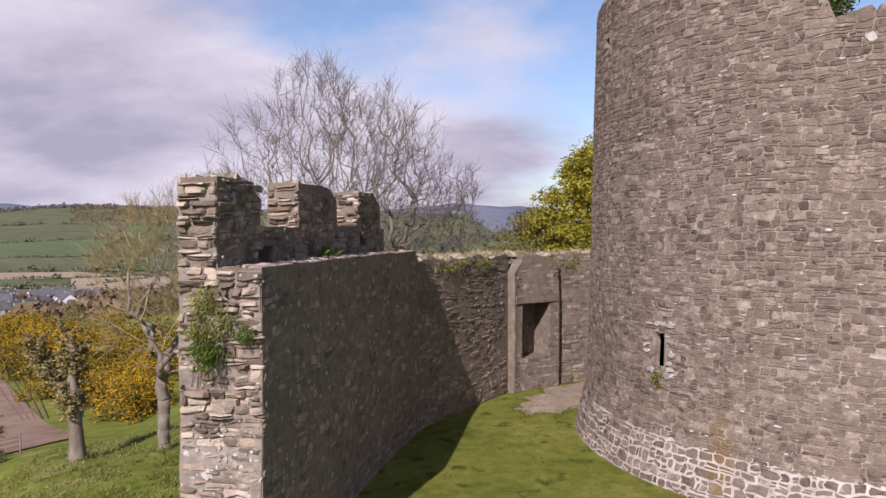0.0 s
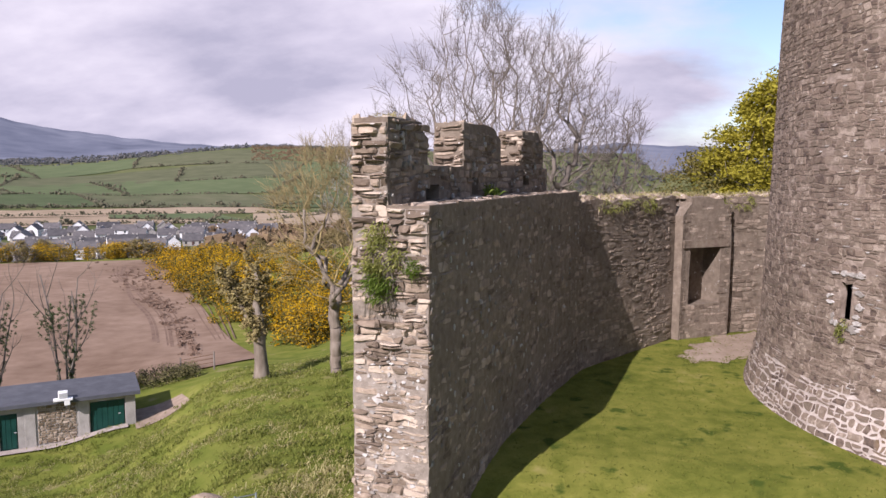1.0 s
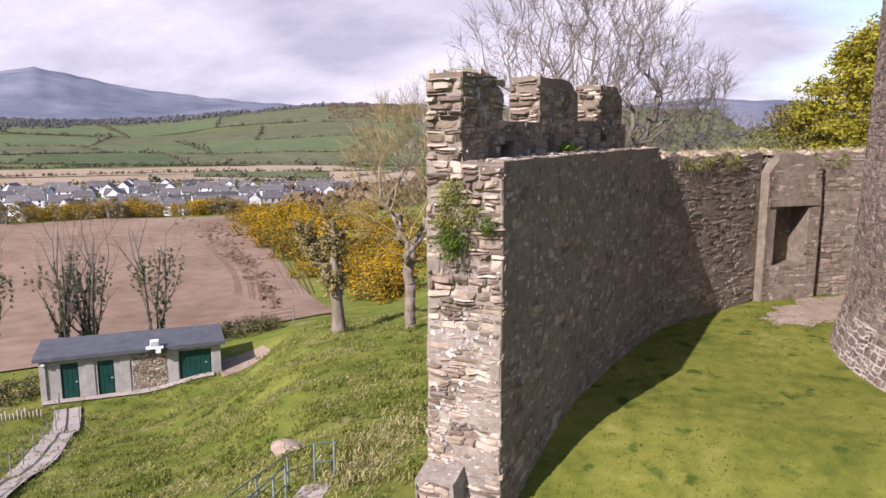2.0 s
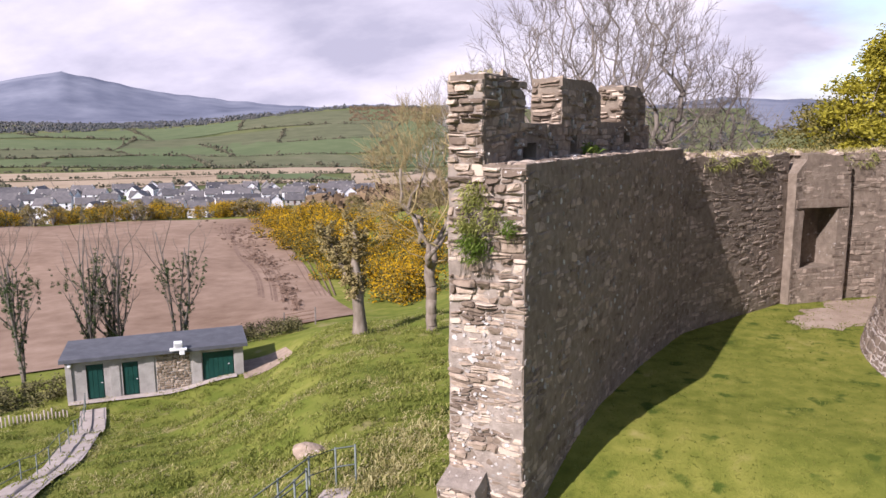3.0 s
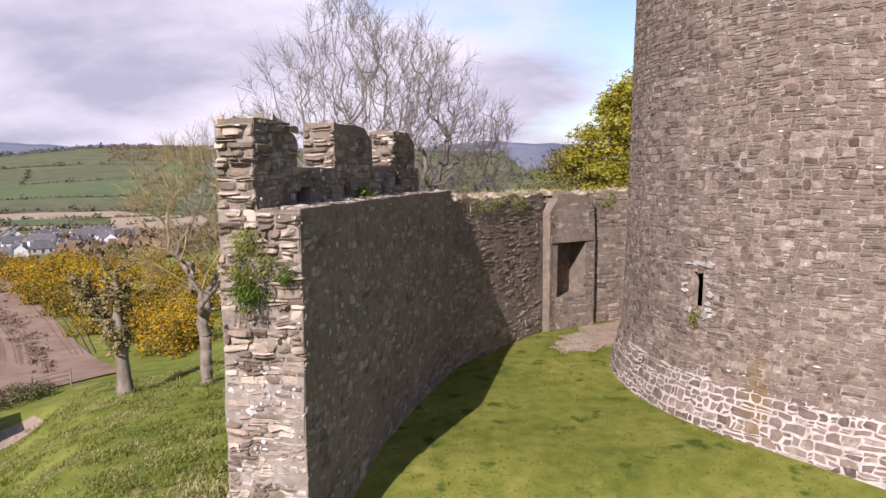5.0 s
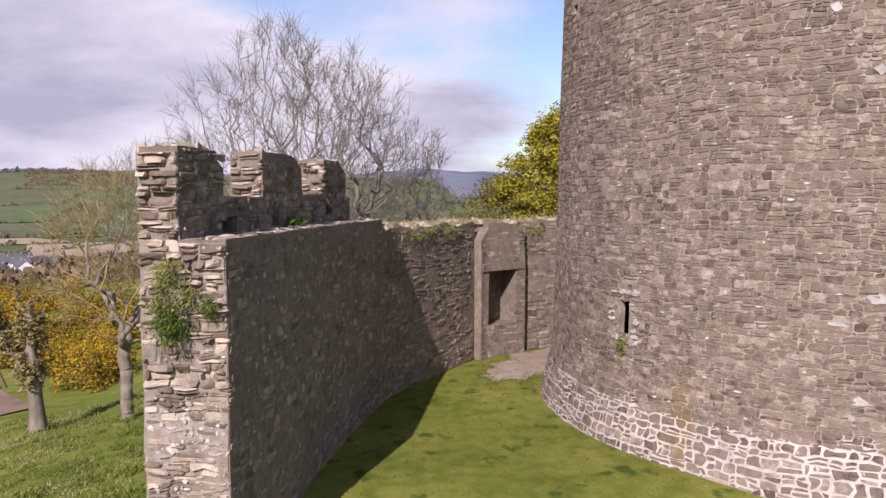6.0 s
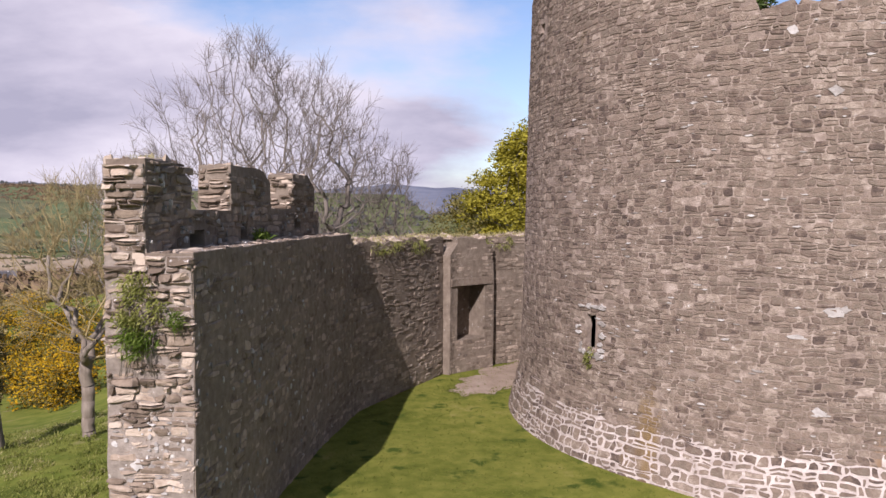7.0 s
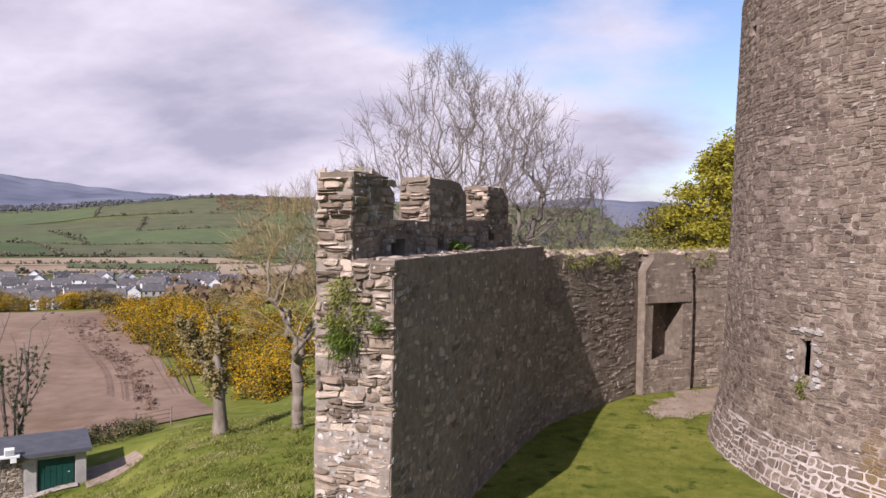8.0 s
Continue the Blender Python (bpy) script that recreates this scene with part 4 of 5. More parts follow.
def crown_tree(name, label, base, top, wide, seed, count, radius, low=0.28, flat=1.0, bark="bark", twig="twig", lean=(0, 0), shoots=4, shoot=0.75):
    """A leafless tree whose limbs reach out, fork by fork, to fill a rounded crown; thickness follows what each limb carries."""
    q = random.Random(seed)
    ob = thing(name, label, "tree", base)
    nodes = [Vector((lean[0] * t, lean[1] * t, -0.4 + (low * top * 0.75 + 0.4) * t)) for t in (0, 0.25, 0.5, 0.75, 1)]
    up = [-1, 0, 1, 2, 3]
    mid, half = top * (0.5 + low / 2), top * (1 - low) / 2
    aims = []
    while len(aims) < count:
        d = Vector((q.uniform(-1, 1), q.uniform(-1, 1), q.uniform(-1, 1)))
        if 0.05 < d.length < 1 - 0.16 * abs(noise.noise(d * 3.1 + Vector((seed, 0, 0)))) * 2:
            w = wide * (1 - 0.28 * max(0, d.z)) * (1 + 0.2 * noise.noise(d * 2 + Vector((0, seed, 0))))
            aims.append(Vector((lean[0] + d.x * w, lean[1] + d.y * w * flat, mid + d.z * half)))
    root = nodes[-1]
    aims.sort(key=lambda p: (p - root).length)
    pos, cost = np.zeros((count + 5, 3)), np.zeros(count + 5)
    for k, p in enumerate(nodes):
        pos[k], cost[k] = p, k * 0.3
    n = 5
    for p in aims:
        d = np.linalg.norm(pos[2:n] - np.array(p), axis=1)
        sink = np.maximum(0, pos[2:n, 2] - p.z) * 0.8
        j = 2 + int(np.argmin(d + 0.42 * cost[2:n] + sink))
        pos[n], cost[n] = p, cost[j] + d[j - 2]
        nodes.append(p)
        up.append(j)
        n += 1
    load = [0.0] * n
    for k in range(n - 1, 0, -1):
        load[k] += 1
        load[up[k]] += load[k]
    thick = [radius * (max(1, c) / n) ** 0.6 for c in load]
    limbs, twigs = [], []
    for k in range(1, n):
        a, b = nodes[up[k]], nodes[k]
        r0, r1 = min(thick[up[k]], thick[k] * 1.35), max(0.009, thick[k])
        bend = Vector((q.gauss(0, 0.06), q.gauss(0, 0.06), -0.06)) * (b - a).length
        run = [(a, max(r0, 0.01)), (a.lerp(b, 0.5) + bend, max(0.0095, (r0 + r1) / 2)), (b, r1)]
        (limbs if r1 > radius * 0.2 or k < 5 else twigs).append(run)
        if load[k] < 4:
            out = (b - Vector((lean[0], lean[1], mid * 0.7))).normalized()
            for _ in range(shoots):
                d = (out + Vector((q.gauss(0, 0.45), q.gauss(0, 0.45), q.gauss(0.25, 0.4)))).normalized() * shoot * q.uniform(0.4, 1.1)
                fork = b + d * 0.5 + Vector((0, 0, 0.05))
                twigs.append([(b, 0.009), (fork, 0.0075), (b + d, 0.005)])
                for _ in range(2):
                    side = d * 0.5 + Vector((q.gauss(0, 0.3), q.gauss(0, 0.3), q.gauss(0.05, 0.25))) * shoot
                    twigs.append([(fork, 0.0075), (fork + side * 0.5, 0.006), (fork + side, 0.0045)])
    child("trunk", tubes("trunk", limbs, M[bark], 7), ob)
    child("crown", tubes("crown", twigs, M[twig], 4), ob, "fine bare grey twigs")
    return ob, nodes[5:]


crown_tree("bare_tree", "large leafless tree with many spreading grey limbs behind the wall", at(9.8, 34), 16.2, 5.4, 4, 720, 0.42, low=0.22, lean=(0.2, 0), shoot=1.0)
crown_tree("bare_tree", "leafless tree with a forked grey trunk behind the wall", at(3.9, 31), 13.8, 3.5, 18, 360, 0.34, low=0.28, lean=(-0.3, 0), shoot=0.9)
crown_tree("bare_tree", "small leafless tree with drooping grey twigs", at(-0.6, 34), 10.9, 2.2, 15, 150, 0.2, low=0.35, shoots=5, shoot=0.9)
crown_tree("bare_tree", "small pale leafless tree behind the parapet", at(17.9, 37), 13.2, 2.7, 21, 190, 0.22, low=0.3, twig="pale_twig", shoot=0.9)
ob, tips = crown_tree("bare_tree", "half-bare tree with pale peeling trunk and brown lichened twigs", at(21.0, 34), 11.2, 3.3, 31, 260, 0.27, low=0.26, bark="pale_bark", twig="lichen_twig", shoots=6, shoot=0.9)
child("new_foliage", leaves("new_foliage", [(t, 0.3) for t in tips[::2]], M["scrub"], random.Random(5), 4, 0.05), ob, "sparse brown buds")

# pollarded stump with a broken limb
stump = thing("tree_stump", "tall pale pollarded tree stump with broken limbs on the grass bank", "tree stump", at(26.8, 38))
runs = [[((0, 0, -0.4), 0.6), ((0.05, 0, 0.1), 0.42), ((0.03, 0, 0.8), 0.34), ((-0.05, 0.03, 1.7), 0.31), ((-0.04, 0, 2.6), 0.33), ((-0.12, 0, 3.3), 0.25)]]
child("trunk", tubes("trunk", runs, M["pale_bark"], 12), stump)
child("limb", tubes("limb", [[((-0.1, 0, 3.0), 0.28), ((-0.2, 0.1, 4.0), 0.2), ((-0.05, 0, 5.0), 0.15), ((-0.2, 0, 5.8), 0.08)]], M["pale_bark"], 9), stump)
child("limb", tubes("limb", [[((-0.2, 0, 2.6), 0.22), ((-0.9, 0, 3.5), 0.16), ((-1.5, 0.1, 4.5), 0.13), ((-1.9, 0, 5.4), 0.07)]], M["pale_bark"], 9), stump)
q = random.Random(40)
shaggy, bits = [], []
for _ in range(230):
    t, side = q.random(), q.random() < 0.5
    p = Vector((-0.1, 0, 1.9 + 4.2 * t)) if side else Vector((-0.2 - 1.9 * t, 0, 2.5 + 2.9 * t))
    an, n = q.uniform(0, 6.283), q.uniform(0.35, 0.95)
    d = Vector((math.cos(an), math.sin(an), q.uniform(-0.2, 1.1))) * n
    shaggy.append([(p, 0.018), (p + d * 0.5 + Vector((0, 0, 0.1)), 0.013), (p + d + Vector((0, 0, -0.1)), 0.008)])
    bits.append((p + d * 0.6, 0.22))
child("new_growth", tubes("new_growth", shaggy, M["lichen_twig"], 3), stump, "shaggy thin brown shoots", kind="stuff")
child("dead_ivy", leaves("dead_ivy", bits, M["scrub"], q, 26, 0.09), stump, "withered brown ivy", kind="stuff")

# ivy-clad saplings behind the outbuilding
for az, rr, n, h, seed in ((46.8, 53, 5, 9.8, 51), (44.6, 54, 8, 9.4, 52), (40.4, 54, 4, 9.6, 53), (50.8, 52, 5, 9.4, 54)):
    q = random.Random(seed)
    stems = [((q.uniform(-0.24, 0.24), q.uniform(-0.15, 0.15), 1), h * q.uniform(0.75, 1.0)) for _ in range(n)]
    ob, tips = bare_tree("slender leafless tree with ivy-clad stems", at(az, rr), stems, seed, 0.09, stop=2, kids=(3, 5), wander=0.08, up=0.2, shrink=(0.25, 0.45))
    clumps = []
    for p in tips:
        if p.z < h * 0.78 and math.hypot(p.x, p.y) < 0.3 * p.z + 0.15:
            for k in range(5):
                clumps.append((p + Vector((q.gauss(0, 0.05), q.gauss(0, 0.05), q.gauss(0, 0.35))), q.uniform(0.06, 0.15)))
    child("ivy", leaves("ivy", clumps, M["ivy"], q, 22, 0.05), ob, "dark green ivy leaves")


def leafy_tree(label, base, height, width, seed, mat, per=55, size=0.13, count=90, low=0.25):
    q = random.Random(seed)
    ob = thing("leafy_tree", label, "tree", base)
    runs, tips = ([], []), []
    for k in range(4):
        grow(q, (0, 0, -0.3), (q.uniform(-0.6, 0.6), q.uniform(-0.4, 0.4), 1), height * 0.55, 0.2, 0, runs, tips, 0.2, 0.06, (2, 3), (0.5, 0.7), 2)
    child("trunk", tubes("trunk", runs[0] + runs[1], M["bark"], 6), ob)
    clumps = []
    for _ in range(count):
        a, t = q.uniform(0, 6.283), q.random() ** 0.7
        z = height * (low + (1 - low) * t)
        rad = width * 0.5 * math.sqrt(max(0.05, 1 - ((t - 0.35) / 0.7) ** 2)) * q.uniform(0.55, 1.0)
        c, s = Vector((math.cos(a) * rad, math.sin(a) * rad, z)), q.uniform(0.35, 0.8)
        clumps += [(c + Vector((dx * s, q.gauss(0, 0.3) * s, -0.25 * abs(dx) * s)), s * (0.75 if dx else 0.9)) for dx in (-0.8, 0, 0.8)]
    child("crown", leaves("crown", clumps, mat, q, per, size), ob, "many small fresh leaves")
    return ob


leafy_tree("spring tree in fresh yellow-green leaf beside the keep", at(-15.0, 36), 12.4, 10.6, 61, M["fresh_leaf"], per=64, size=0.1, count=330)
leafy_tree("smaller olive tree just coming into leaf", at(-8.4, 36.5), 9.0, 7.0, 62, M["olive_leaf"], per=44, size=0.08, count=120)
for k, (az, rr, h, w) in enumerate(((-4.6, 39, 5.8, 5.0), (-1.8, 44, 5.4, 5.0), (1.5, 47, 5.2, 5.0), (-3.4, 33, 5.9, 3.0))):
    leafy_tree("low brown shrub beyond the wall", at(az, rr), h, w, 70 + k, M["scrub"], per=30, size=0.09, count=40, low=0.1)

# gorse
gorse = []
for k in range(3):
    q = random.Random(80 + k)
    ob = thing("gorse_bush", "rounded gorse bush covered in yellow flowers", "bush", (0, 0, -60 - 8 * k), group="gorse bushes")
    clumps = [(Vector((q.gauss(0, 1.1), q.gauss(0, 1.1), q.uniform(0.2, 2.2))), q.uniform(0.5, 0.95)) for _ in range(26)]
    child("foliage", leaves("foliage", clumps, M["gorse_leaf"], q, 60, 0.12), ob, kind="stuff")
    child("blossom", leaves("blossom", [(c + Vector((0, 0, 0.18)), s * 1.08) for c, s in clumps], M["gorse_flower"], q, 60 - 23 * k, 0.11), ob, "dense yellow flowers", kind="stuff")
    gorse.append(ob)
q = random.Random(90)
spots = []
for _ in range(60):
    az = q.uniform(20.5, 33.5)
    rr = q.uniform(62 + max(0, az - 26) * 9, 150)
    spots.append((az, rr, q.uniform(0.9, 1.7)))
for _ in range(26):
    spots.append((q.uniform(34, 53), q.uniform(163, 178), q.uniform(0.9, 1.5)))
for k, (az, rr, s) in enumerate(spots):
    m = Matrix.Translation(at(az, rr, -0.3)) @ Matrix.Rotation(q.uniform(0, 6.28), 4, "Z")
    src = gorse[q.choice((0, 0, 1, 2))]
    if k < 3:
        gorse[k].matrix_basis = m @ Matrix.Scale(s, 4)
    else:
        copy_thing(src, m).scale = (s, s, s * q.uniform(0.8, 1.1))
for k in range(34):
    az = q.uniform(34, 53) if k < 20 else q.uniform(19, 30)
    rr = q.uniform(160, 185)
    if k < 2:
        base = leafy_tree("bare brown hedgerow shrub", at(az, rr, -0.5), 4.5, 5, 95 + k, M["scrub"], per=16, size=0.16, count=30, low=0.05)
        tagged(base, group="hedgerow shrubs")
    else:
        copy_thing(base, Matrix.Translation(at(az, rr, -0.5)) @ Matrix.Rotation(q.uniform(0, 6), 4, "Z")).scale = (1, 1, q.uniform(0.6, 1.1))

# plants on the walls
q = random.Random(100)
def ledge(d, z, out=0.1):
    t = soft_along(0)[1]
    return wall_point(0, d, z) - Vector((t.x, t.y, 0)) * out
fern = thing("wall_fern", "tuft of green ferns and ivy growing from the broken wall end", "plant")
child("fronds", blades("fronds", [(ledge(q.uniform(0.48, 1.0), q.uniform(3.8, 4.6)), (0, -1, 0.5), q.uniform(0.7, 1.1)) for _ in range(30)], M["fern"], q, 28, 0.2, 0.011), fern)
child("fronds", blades("fronds", [(ledge(q.uniform(0.62, 0.92), q.uniform(3.45, 3.8)), (0, -1, 0.4), q.uniform(0.7, 1.1)) for _ in range(16)], M["fern_bright"], q, 30, 0.24, 0.011), fern, "bright green fronds")
child("fronds", blades("fronds", [(ledge(q.uniform(0.08, 0.3), q.uniform(3.85, 4.1)), (0, -1, 0.5), q.uniform(0.6, 0.9)) for _ in range(8)], M["fern_bright"], q, 26, 0.2, 0.01), fern)
child("root_mat", tubes("root_mat", [[(ledge(0.75 + q.uniform(-0.2, 0.2), 4.2), 0.008), (ledge(0.75 + q.uniform(-0.25, 0.25), 3.8, 0.14), 0.006), (ledge(0.75 + q.uniform(-0.3, 0.3), 3.2, 0.12), 0.004)] for _ in range(14)], M["twig"], 3), fern)
tuft = thing("wall_plant", "small green plant on the wall walk", "plant")
child("fronds", blades("fronds", [(wall_point(4.5 + q.uniform(-0.2, 0.25), 0.55, 4.95), (0, 0, 1), q.uniform(0.7, 1.2)) for _ in range(8)], M["fern_bright"], q, 22, 0.2, 0.014), tuft)
tuft = thing("wall_grass", "dry and green grass growing along the wall top", "grass", kind="stuff")
child("tufts", blades("tufts", [(wall_point(u, q.uniform(0.05, 1.2), ragged(u)), (0, 0, 1), q.uniform(0.5, 1.2)) for u in [q.uniform(9.2, 19.5) for _ in range(420)]], M["dry_grass"], q, 9, 0.2, 0.008), tuft, kind="stuff")
child("hanging_tufts", blades("hanging_tufts", [(wall_point(u, -0.03, ragged(u) - q.uniform(0, 0.35)), (0.4, -0.5, -0.5), q.uniform(0.5, 1.1)) for u in [q.choice((11.2, 12.0, 13.1, 13.8, 17.6, 18.2)) + q.gauss(0, 0.25) for _ in range(60)]], M["fern"], q, 12, 0.2, 0.01), tuft, kind="stuff")
child("merlon_tufts", blades("merlon_tufts", [(wall_point(q.uniform(0.05, 0.9), q.uniform(0.75, 1.2), 6.22), (0, 0, 1), q.uniform(0.4, 0.8)) for _ in range(26)], M["dry_grass"], q, 9, 0.16, 0.008), tuft, kind="stuff")
keep_plant = thing("keep_plant", "clump of green ivy on the keep's broken top", "plant")
child("foliage", leaves("foliage", [(keep_point(radians(-126.7) + q.gauss(0, 0.02), 9.4 + q.uniform(0, 0.35), 0.2), 0.22) for _ in range(16)], M["ivy_light"], q, 40, 0.05), keep_plant)


def grass_patch(name, count, place, mat, size, wide, label, per=6):
    spots = []
    for _ in range(count):
        x, y = place()
        spots.append(((x, y, land(x, y) - 0.02), (0, 0, 1), q.uniform(0.6, 1.4)))
    ob = new(name, blades(name, spots, mat, q, per, size, wide, 0.9))
    tagged(ob, label, "grass", kind="stuff")


def bank():
    return polar(q.uniform(20, 54), 11 + 36 * q.random() ** 0.8)


def dry_bank():
    while True:
        x, y = bank()
        if noise.noise((x / 2.6, y / 2.6, 9)) > 0.12:
            return x, y


def tussock():
    while True:
        x, y = bank()
        if noise.noise((x / 1.3, y / 1.3, 5)) > 0.05:
            return x, y


def ward():
    while True:
        x, y = q.uniform(-2.4, 6.5), q.uniform(10.5, 26)
        if x > float(np.interp(y, [p[1] for p in WALL], [p[0] for p in WALL])) + 0.1 and math.hypot(x - KEEP[0], y - KEEP[1]) > 7.95:
            return x, y


grass_patch("lawn_grass", 9000, ward, M["lawn_blade"], 0.05, 0.007, "short uneven mown lawn grass inside the ward", 6)
grass_patch("tussock_grass", 5200, tussock, M["blade"], 0.26, 0.02, "long green tussocks on the castle bank", 9)
grass_patch("bank_grass", 6000, bank, M["blade"], 0.15, 0.018, "rough tussocky green grass on the castle bank", 7)
def wall_foot():
    a = Vector((-5.9, 11.4)).lerp(Vector((-6.8, 17.2)), q.random())
    return a.x + q.gauss(0, 0.55), a.y + q.gauss(0, 0.5)


grass_patch("long_dry_grass", 480, wall_foot, M["dry_grass"], 0.26, 0.012, "long pale dry grass on the bank below the wall end", 9)
grass_patch("bank_dry_grass", 3600, dry_bank, M["dry_grass"], 0.19, 0.012, "pale dry grass stems on the castle bank", 7)


def ribbon(name, line, width, mat, lift, label, category):
    v, f = [], []
    for k, (x, y) in enumerate(line):
        a, b = Vector(line[max(0, k - 1)]), Vector(line[min(len(line) - 1, k + 1)])
        t = (b - a).normalized()
        for s in (-0.5, -0.25, 0, 0.25, 0.5):
            px, py = x - t.y * width * s, y + t.x * width * s
            v.append((px, py, (land(px, py) + land(x, y)) / 2 + lift))
    for k in range(len(line) - 1):
        f += [(5 * k + j, 5 * k + 5 + j, 5 * k + 6 + j, 5 * k + 1 + j) for j in range(4)]
    return tagged(new(name, mesh(name, v, f, mat, smooth=True)), label, category, kind="structure")


def curve_line(points, n):
    out = []
    for k in range(len(points) - 1):
        p0, p1, p2, p3 = [Vector(points[min(max(k + o, 0), len(points) - 1)]) for o in (-1, 0, 1, 2)]
        for j in range(n):
            t = j / n
            out.append(tuple(0.5 * ((2 * p1) + (p2 - p0) * t + (2 * p0 - 5 * p1 + 4 * p2 - p3) * t * t + (3 * p1 - p0 - 3 * p2 + p3) * t ** 3)))
    return out + [tuple(points[-1])]


# ---------------------------------------------------------------- ploughed field, paths and farmland
def sheet(name, corners, n, m, mat, lift, label, category):
    return drape(name, [polar(*c) for c in corners], n, m, mat, lift, label, category)


sheet("ploughed_field", [(26.8, 61), (55, 57), (55, 166), (33.5, 160)], 60, 60, M["plough"], 0.12, "bare brown ploughed field with wheel tracks", "field")
edge = []
for k in range(120):
    an = 6.283 * k / 120
    x, y = 4.55 + 2.9 * math.cos(an) * 0.75 - 1.15 * math.sin(an) * 0.6, 24.35 + 2.9 * math.cos(an) * 0.9 + 1.15 * math.sin(an) * 0.75
    edge.append((x + 0.4 * noise.noise((x * 1.7, y * 1.7, 4)) + 0.16 * noise.noise((x * 7, y * 7, 1)), y + 0.4 * noise.noise((x * 1.7, y * 1.7, 8)) + 0.16 * noise.noise((x * 7, y * 7, 2)), 0.008))
pv, pf = [(4.5, 24.3, 0.016)] + edge, [(0, 1 + k, 1 + (k + 1) % 120) for k in range(120)]
tagged(new("path", mesh("path", pv, pf, M["dirt"])), "worn bare earth path between wall and keep", "path", kind="structure")
def path_edge():
    x, y, _ = q.choice(edge)
    return x + q.gauss(0, 0.13), y + q.gauss(0, 0.13)


grass_patch("path_edge_grass", 900, path_edge, M["lawn_blade"], 0.07, 0.008, "ragged grass along the worn path", 7)


def track(line, width, label):
    pts = curve_line([polar(*p) for p in line], 10)
    ribbon("wheel_track", pts, width, M["damp_soil"], 0.135, label, "track")


GREENS = [M["field_a"], M["field_b"], M["field_c"]]
q = random.Random(120)
hedges = []
for k, off in enumerate((0, 1.1, 2.6, 3.5, 5.4, 6.2)):
    track([(32.2 + off * 0.35, 72 + off), (32.8 + off * 0.3, 92), (34.6 + off * 0.22, 112), (36.6 - off * 0.1, 128 + off), (36.9 - off * 0.25, 146)], 0.16 + 0.1 * (k % 3), "dark curving wheel track across the ploughed field")
for k in range(5):
    track([(28.6 + k * 0.35, 76), (29.6 + k * 0.5, 100), (31.0 + k * 0.5, 124)], 0.14, "straight wheel track in the ploughed field")
bands = [880, 1040, 1230, 1440, 1700]
def hill(az, rr):
    return (az, rr + 150 * noise.noise((az * 0.16, rr * 0.002, 2)) + 3.0 * (az - 34))


for j in range(4):
    az = 17.0 + j
    while az < 54:
        w = q.uniform(5.0, 12.0)
        tilt = 2.6 * math.sin(az * 0.9 + j)
        c = [hill(az, bands[j]), hill(min(az + w, 55), bands[j]), hill(min(az + w, 55) + 2.6 * math.sin(min(az + w, 55) * 0.9 + j), bands[j + 1]), hill(az + tilt, bands[j + 1])]
        sheet("field", c, 14, 8, q.choice(GREENS), 0.9, "green hillside pasture between hedges", "field")
        hedges.append((c[0], c[3]))
        if q.random() < 0.75:
            hedges.append((c[0], c[1]))
        az += w
sheet("field", [(27, 640), (55, 640), (55, 745), (30, 745)], 20, 6, M["stubble"], 0.6, "pale tan stubble field", "field")
sheet("field", [(24, 760), (55, 765), (55, 870), (27, 860)], 20, 6, M["stubble"], 0.6, "pale tan stubble field beyond the village", "field")
sheet("field", [(27.6, 648), (37, 690), (37, 742), (30, 742)], 12, 6, M["field_b"], 1.2, "narrow green field beside the stubble", "field")
sheet("field", [(20, 560), (27, 600), (27, 740), (20, 740)], 10, 8, M["stubble"], 0.6, "tan rough pasture", "field")
sheet("field", [(-12, 130), (8, 130), (8, 190), (-12, 190)], 16, 8, M["stubble"], 0.3, "tan rough pasture beyond the wall", "field")
hedges += [((20, 752), (55, 756)), ((27, 632), (55, 634)), ((27, 632), (38, 700)), ((20, 875), (55, 878)), ((20, 745), (26, 640))]


def lumps(name, places, mat, q, label, category):
    """Clumps of foliage far off, one mesh."""
    v, f = [], []
    for (x, y, z), s in places:
        for _ in range(14):
            d = Vector((q.gauss(0, 0.45), q.gauss(0, 0.45), abs(q.gauss(0.35, 0.35)))) * s
            a = Vector((q.gauss(0, 1), q.gauss(0, 1), q.gauss(0, 1))).normalized() * s * 0.34
            b = a.orthogonal().normalized() * s * 0.3
            c = a.cross(b).normalized() * s * 0.3
            k, p = len(v), Vector((x, y, z)) + d
            v += [p + a, p + b, p + c, p - a, p - b, p - c]
            f += [(k, k + 1, k + 2), (k, k + 2, k + 4), (k, k + 4, k + 5), (k, k + 5, k + 1), (k + 3, k + 2, k + 1), (k + 3, k + 4, k + 2), (k + 3, k + 5, k + 4), (k + 3, k + 1, k + 5)]
    return tagged(new(name, mesh(name, v, f, mat)), label, category, kind="stuff")


places = []
for (a0, r0), (a1, r1) in hedges:
    n = int(math.dist(polar(a0, r0), polar(a1, r1)) / 5)
    for k in range(n):
        if q.random() < 0.82:
            places.append((at(a0 + (a1 - a0) * k / n, r0 + (r1 - r0) * k / n + q.uniform(-3, 3), 0), q.uniform(1.8, 3.4) * (2.0 if q.random() < 0.1 else 1)))
lumps("hedgerow", places, M["far_hedge"], q, "dark hedgerows and hedge trees between the fields", "hedge")
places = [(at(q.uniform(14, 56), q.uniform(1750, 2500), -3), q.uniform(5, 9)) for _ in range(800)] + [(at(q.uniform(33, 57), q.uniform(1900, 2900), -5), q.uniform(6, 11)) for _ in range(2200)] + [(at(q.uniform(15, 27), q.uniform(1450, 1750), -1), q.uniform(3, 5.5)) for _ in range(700)]
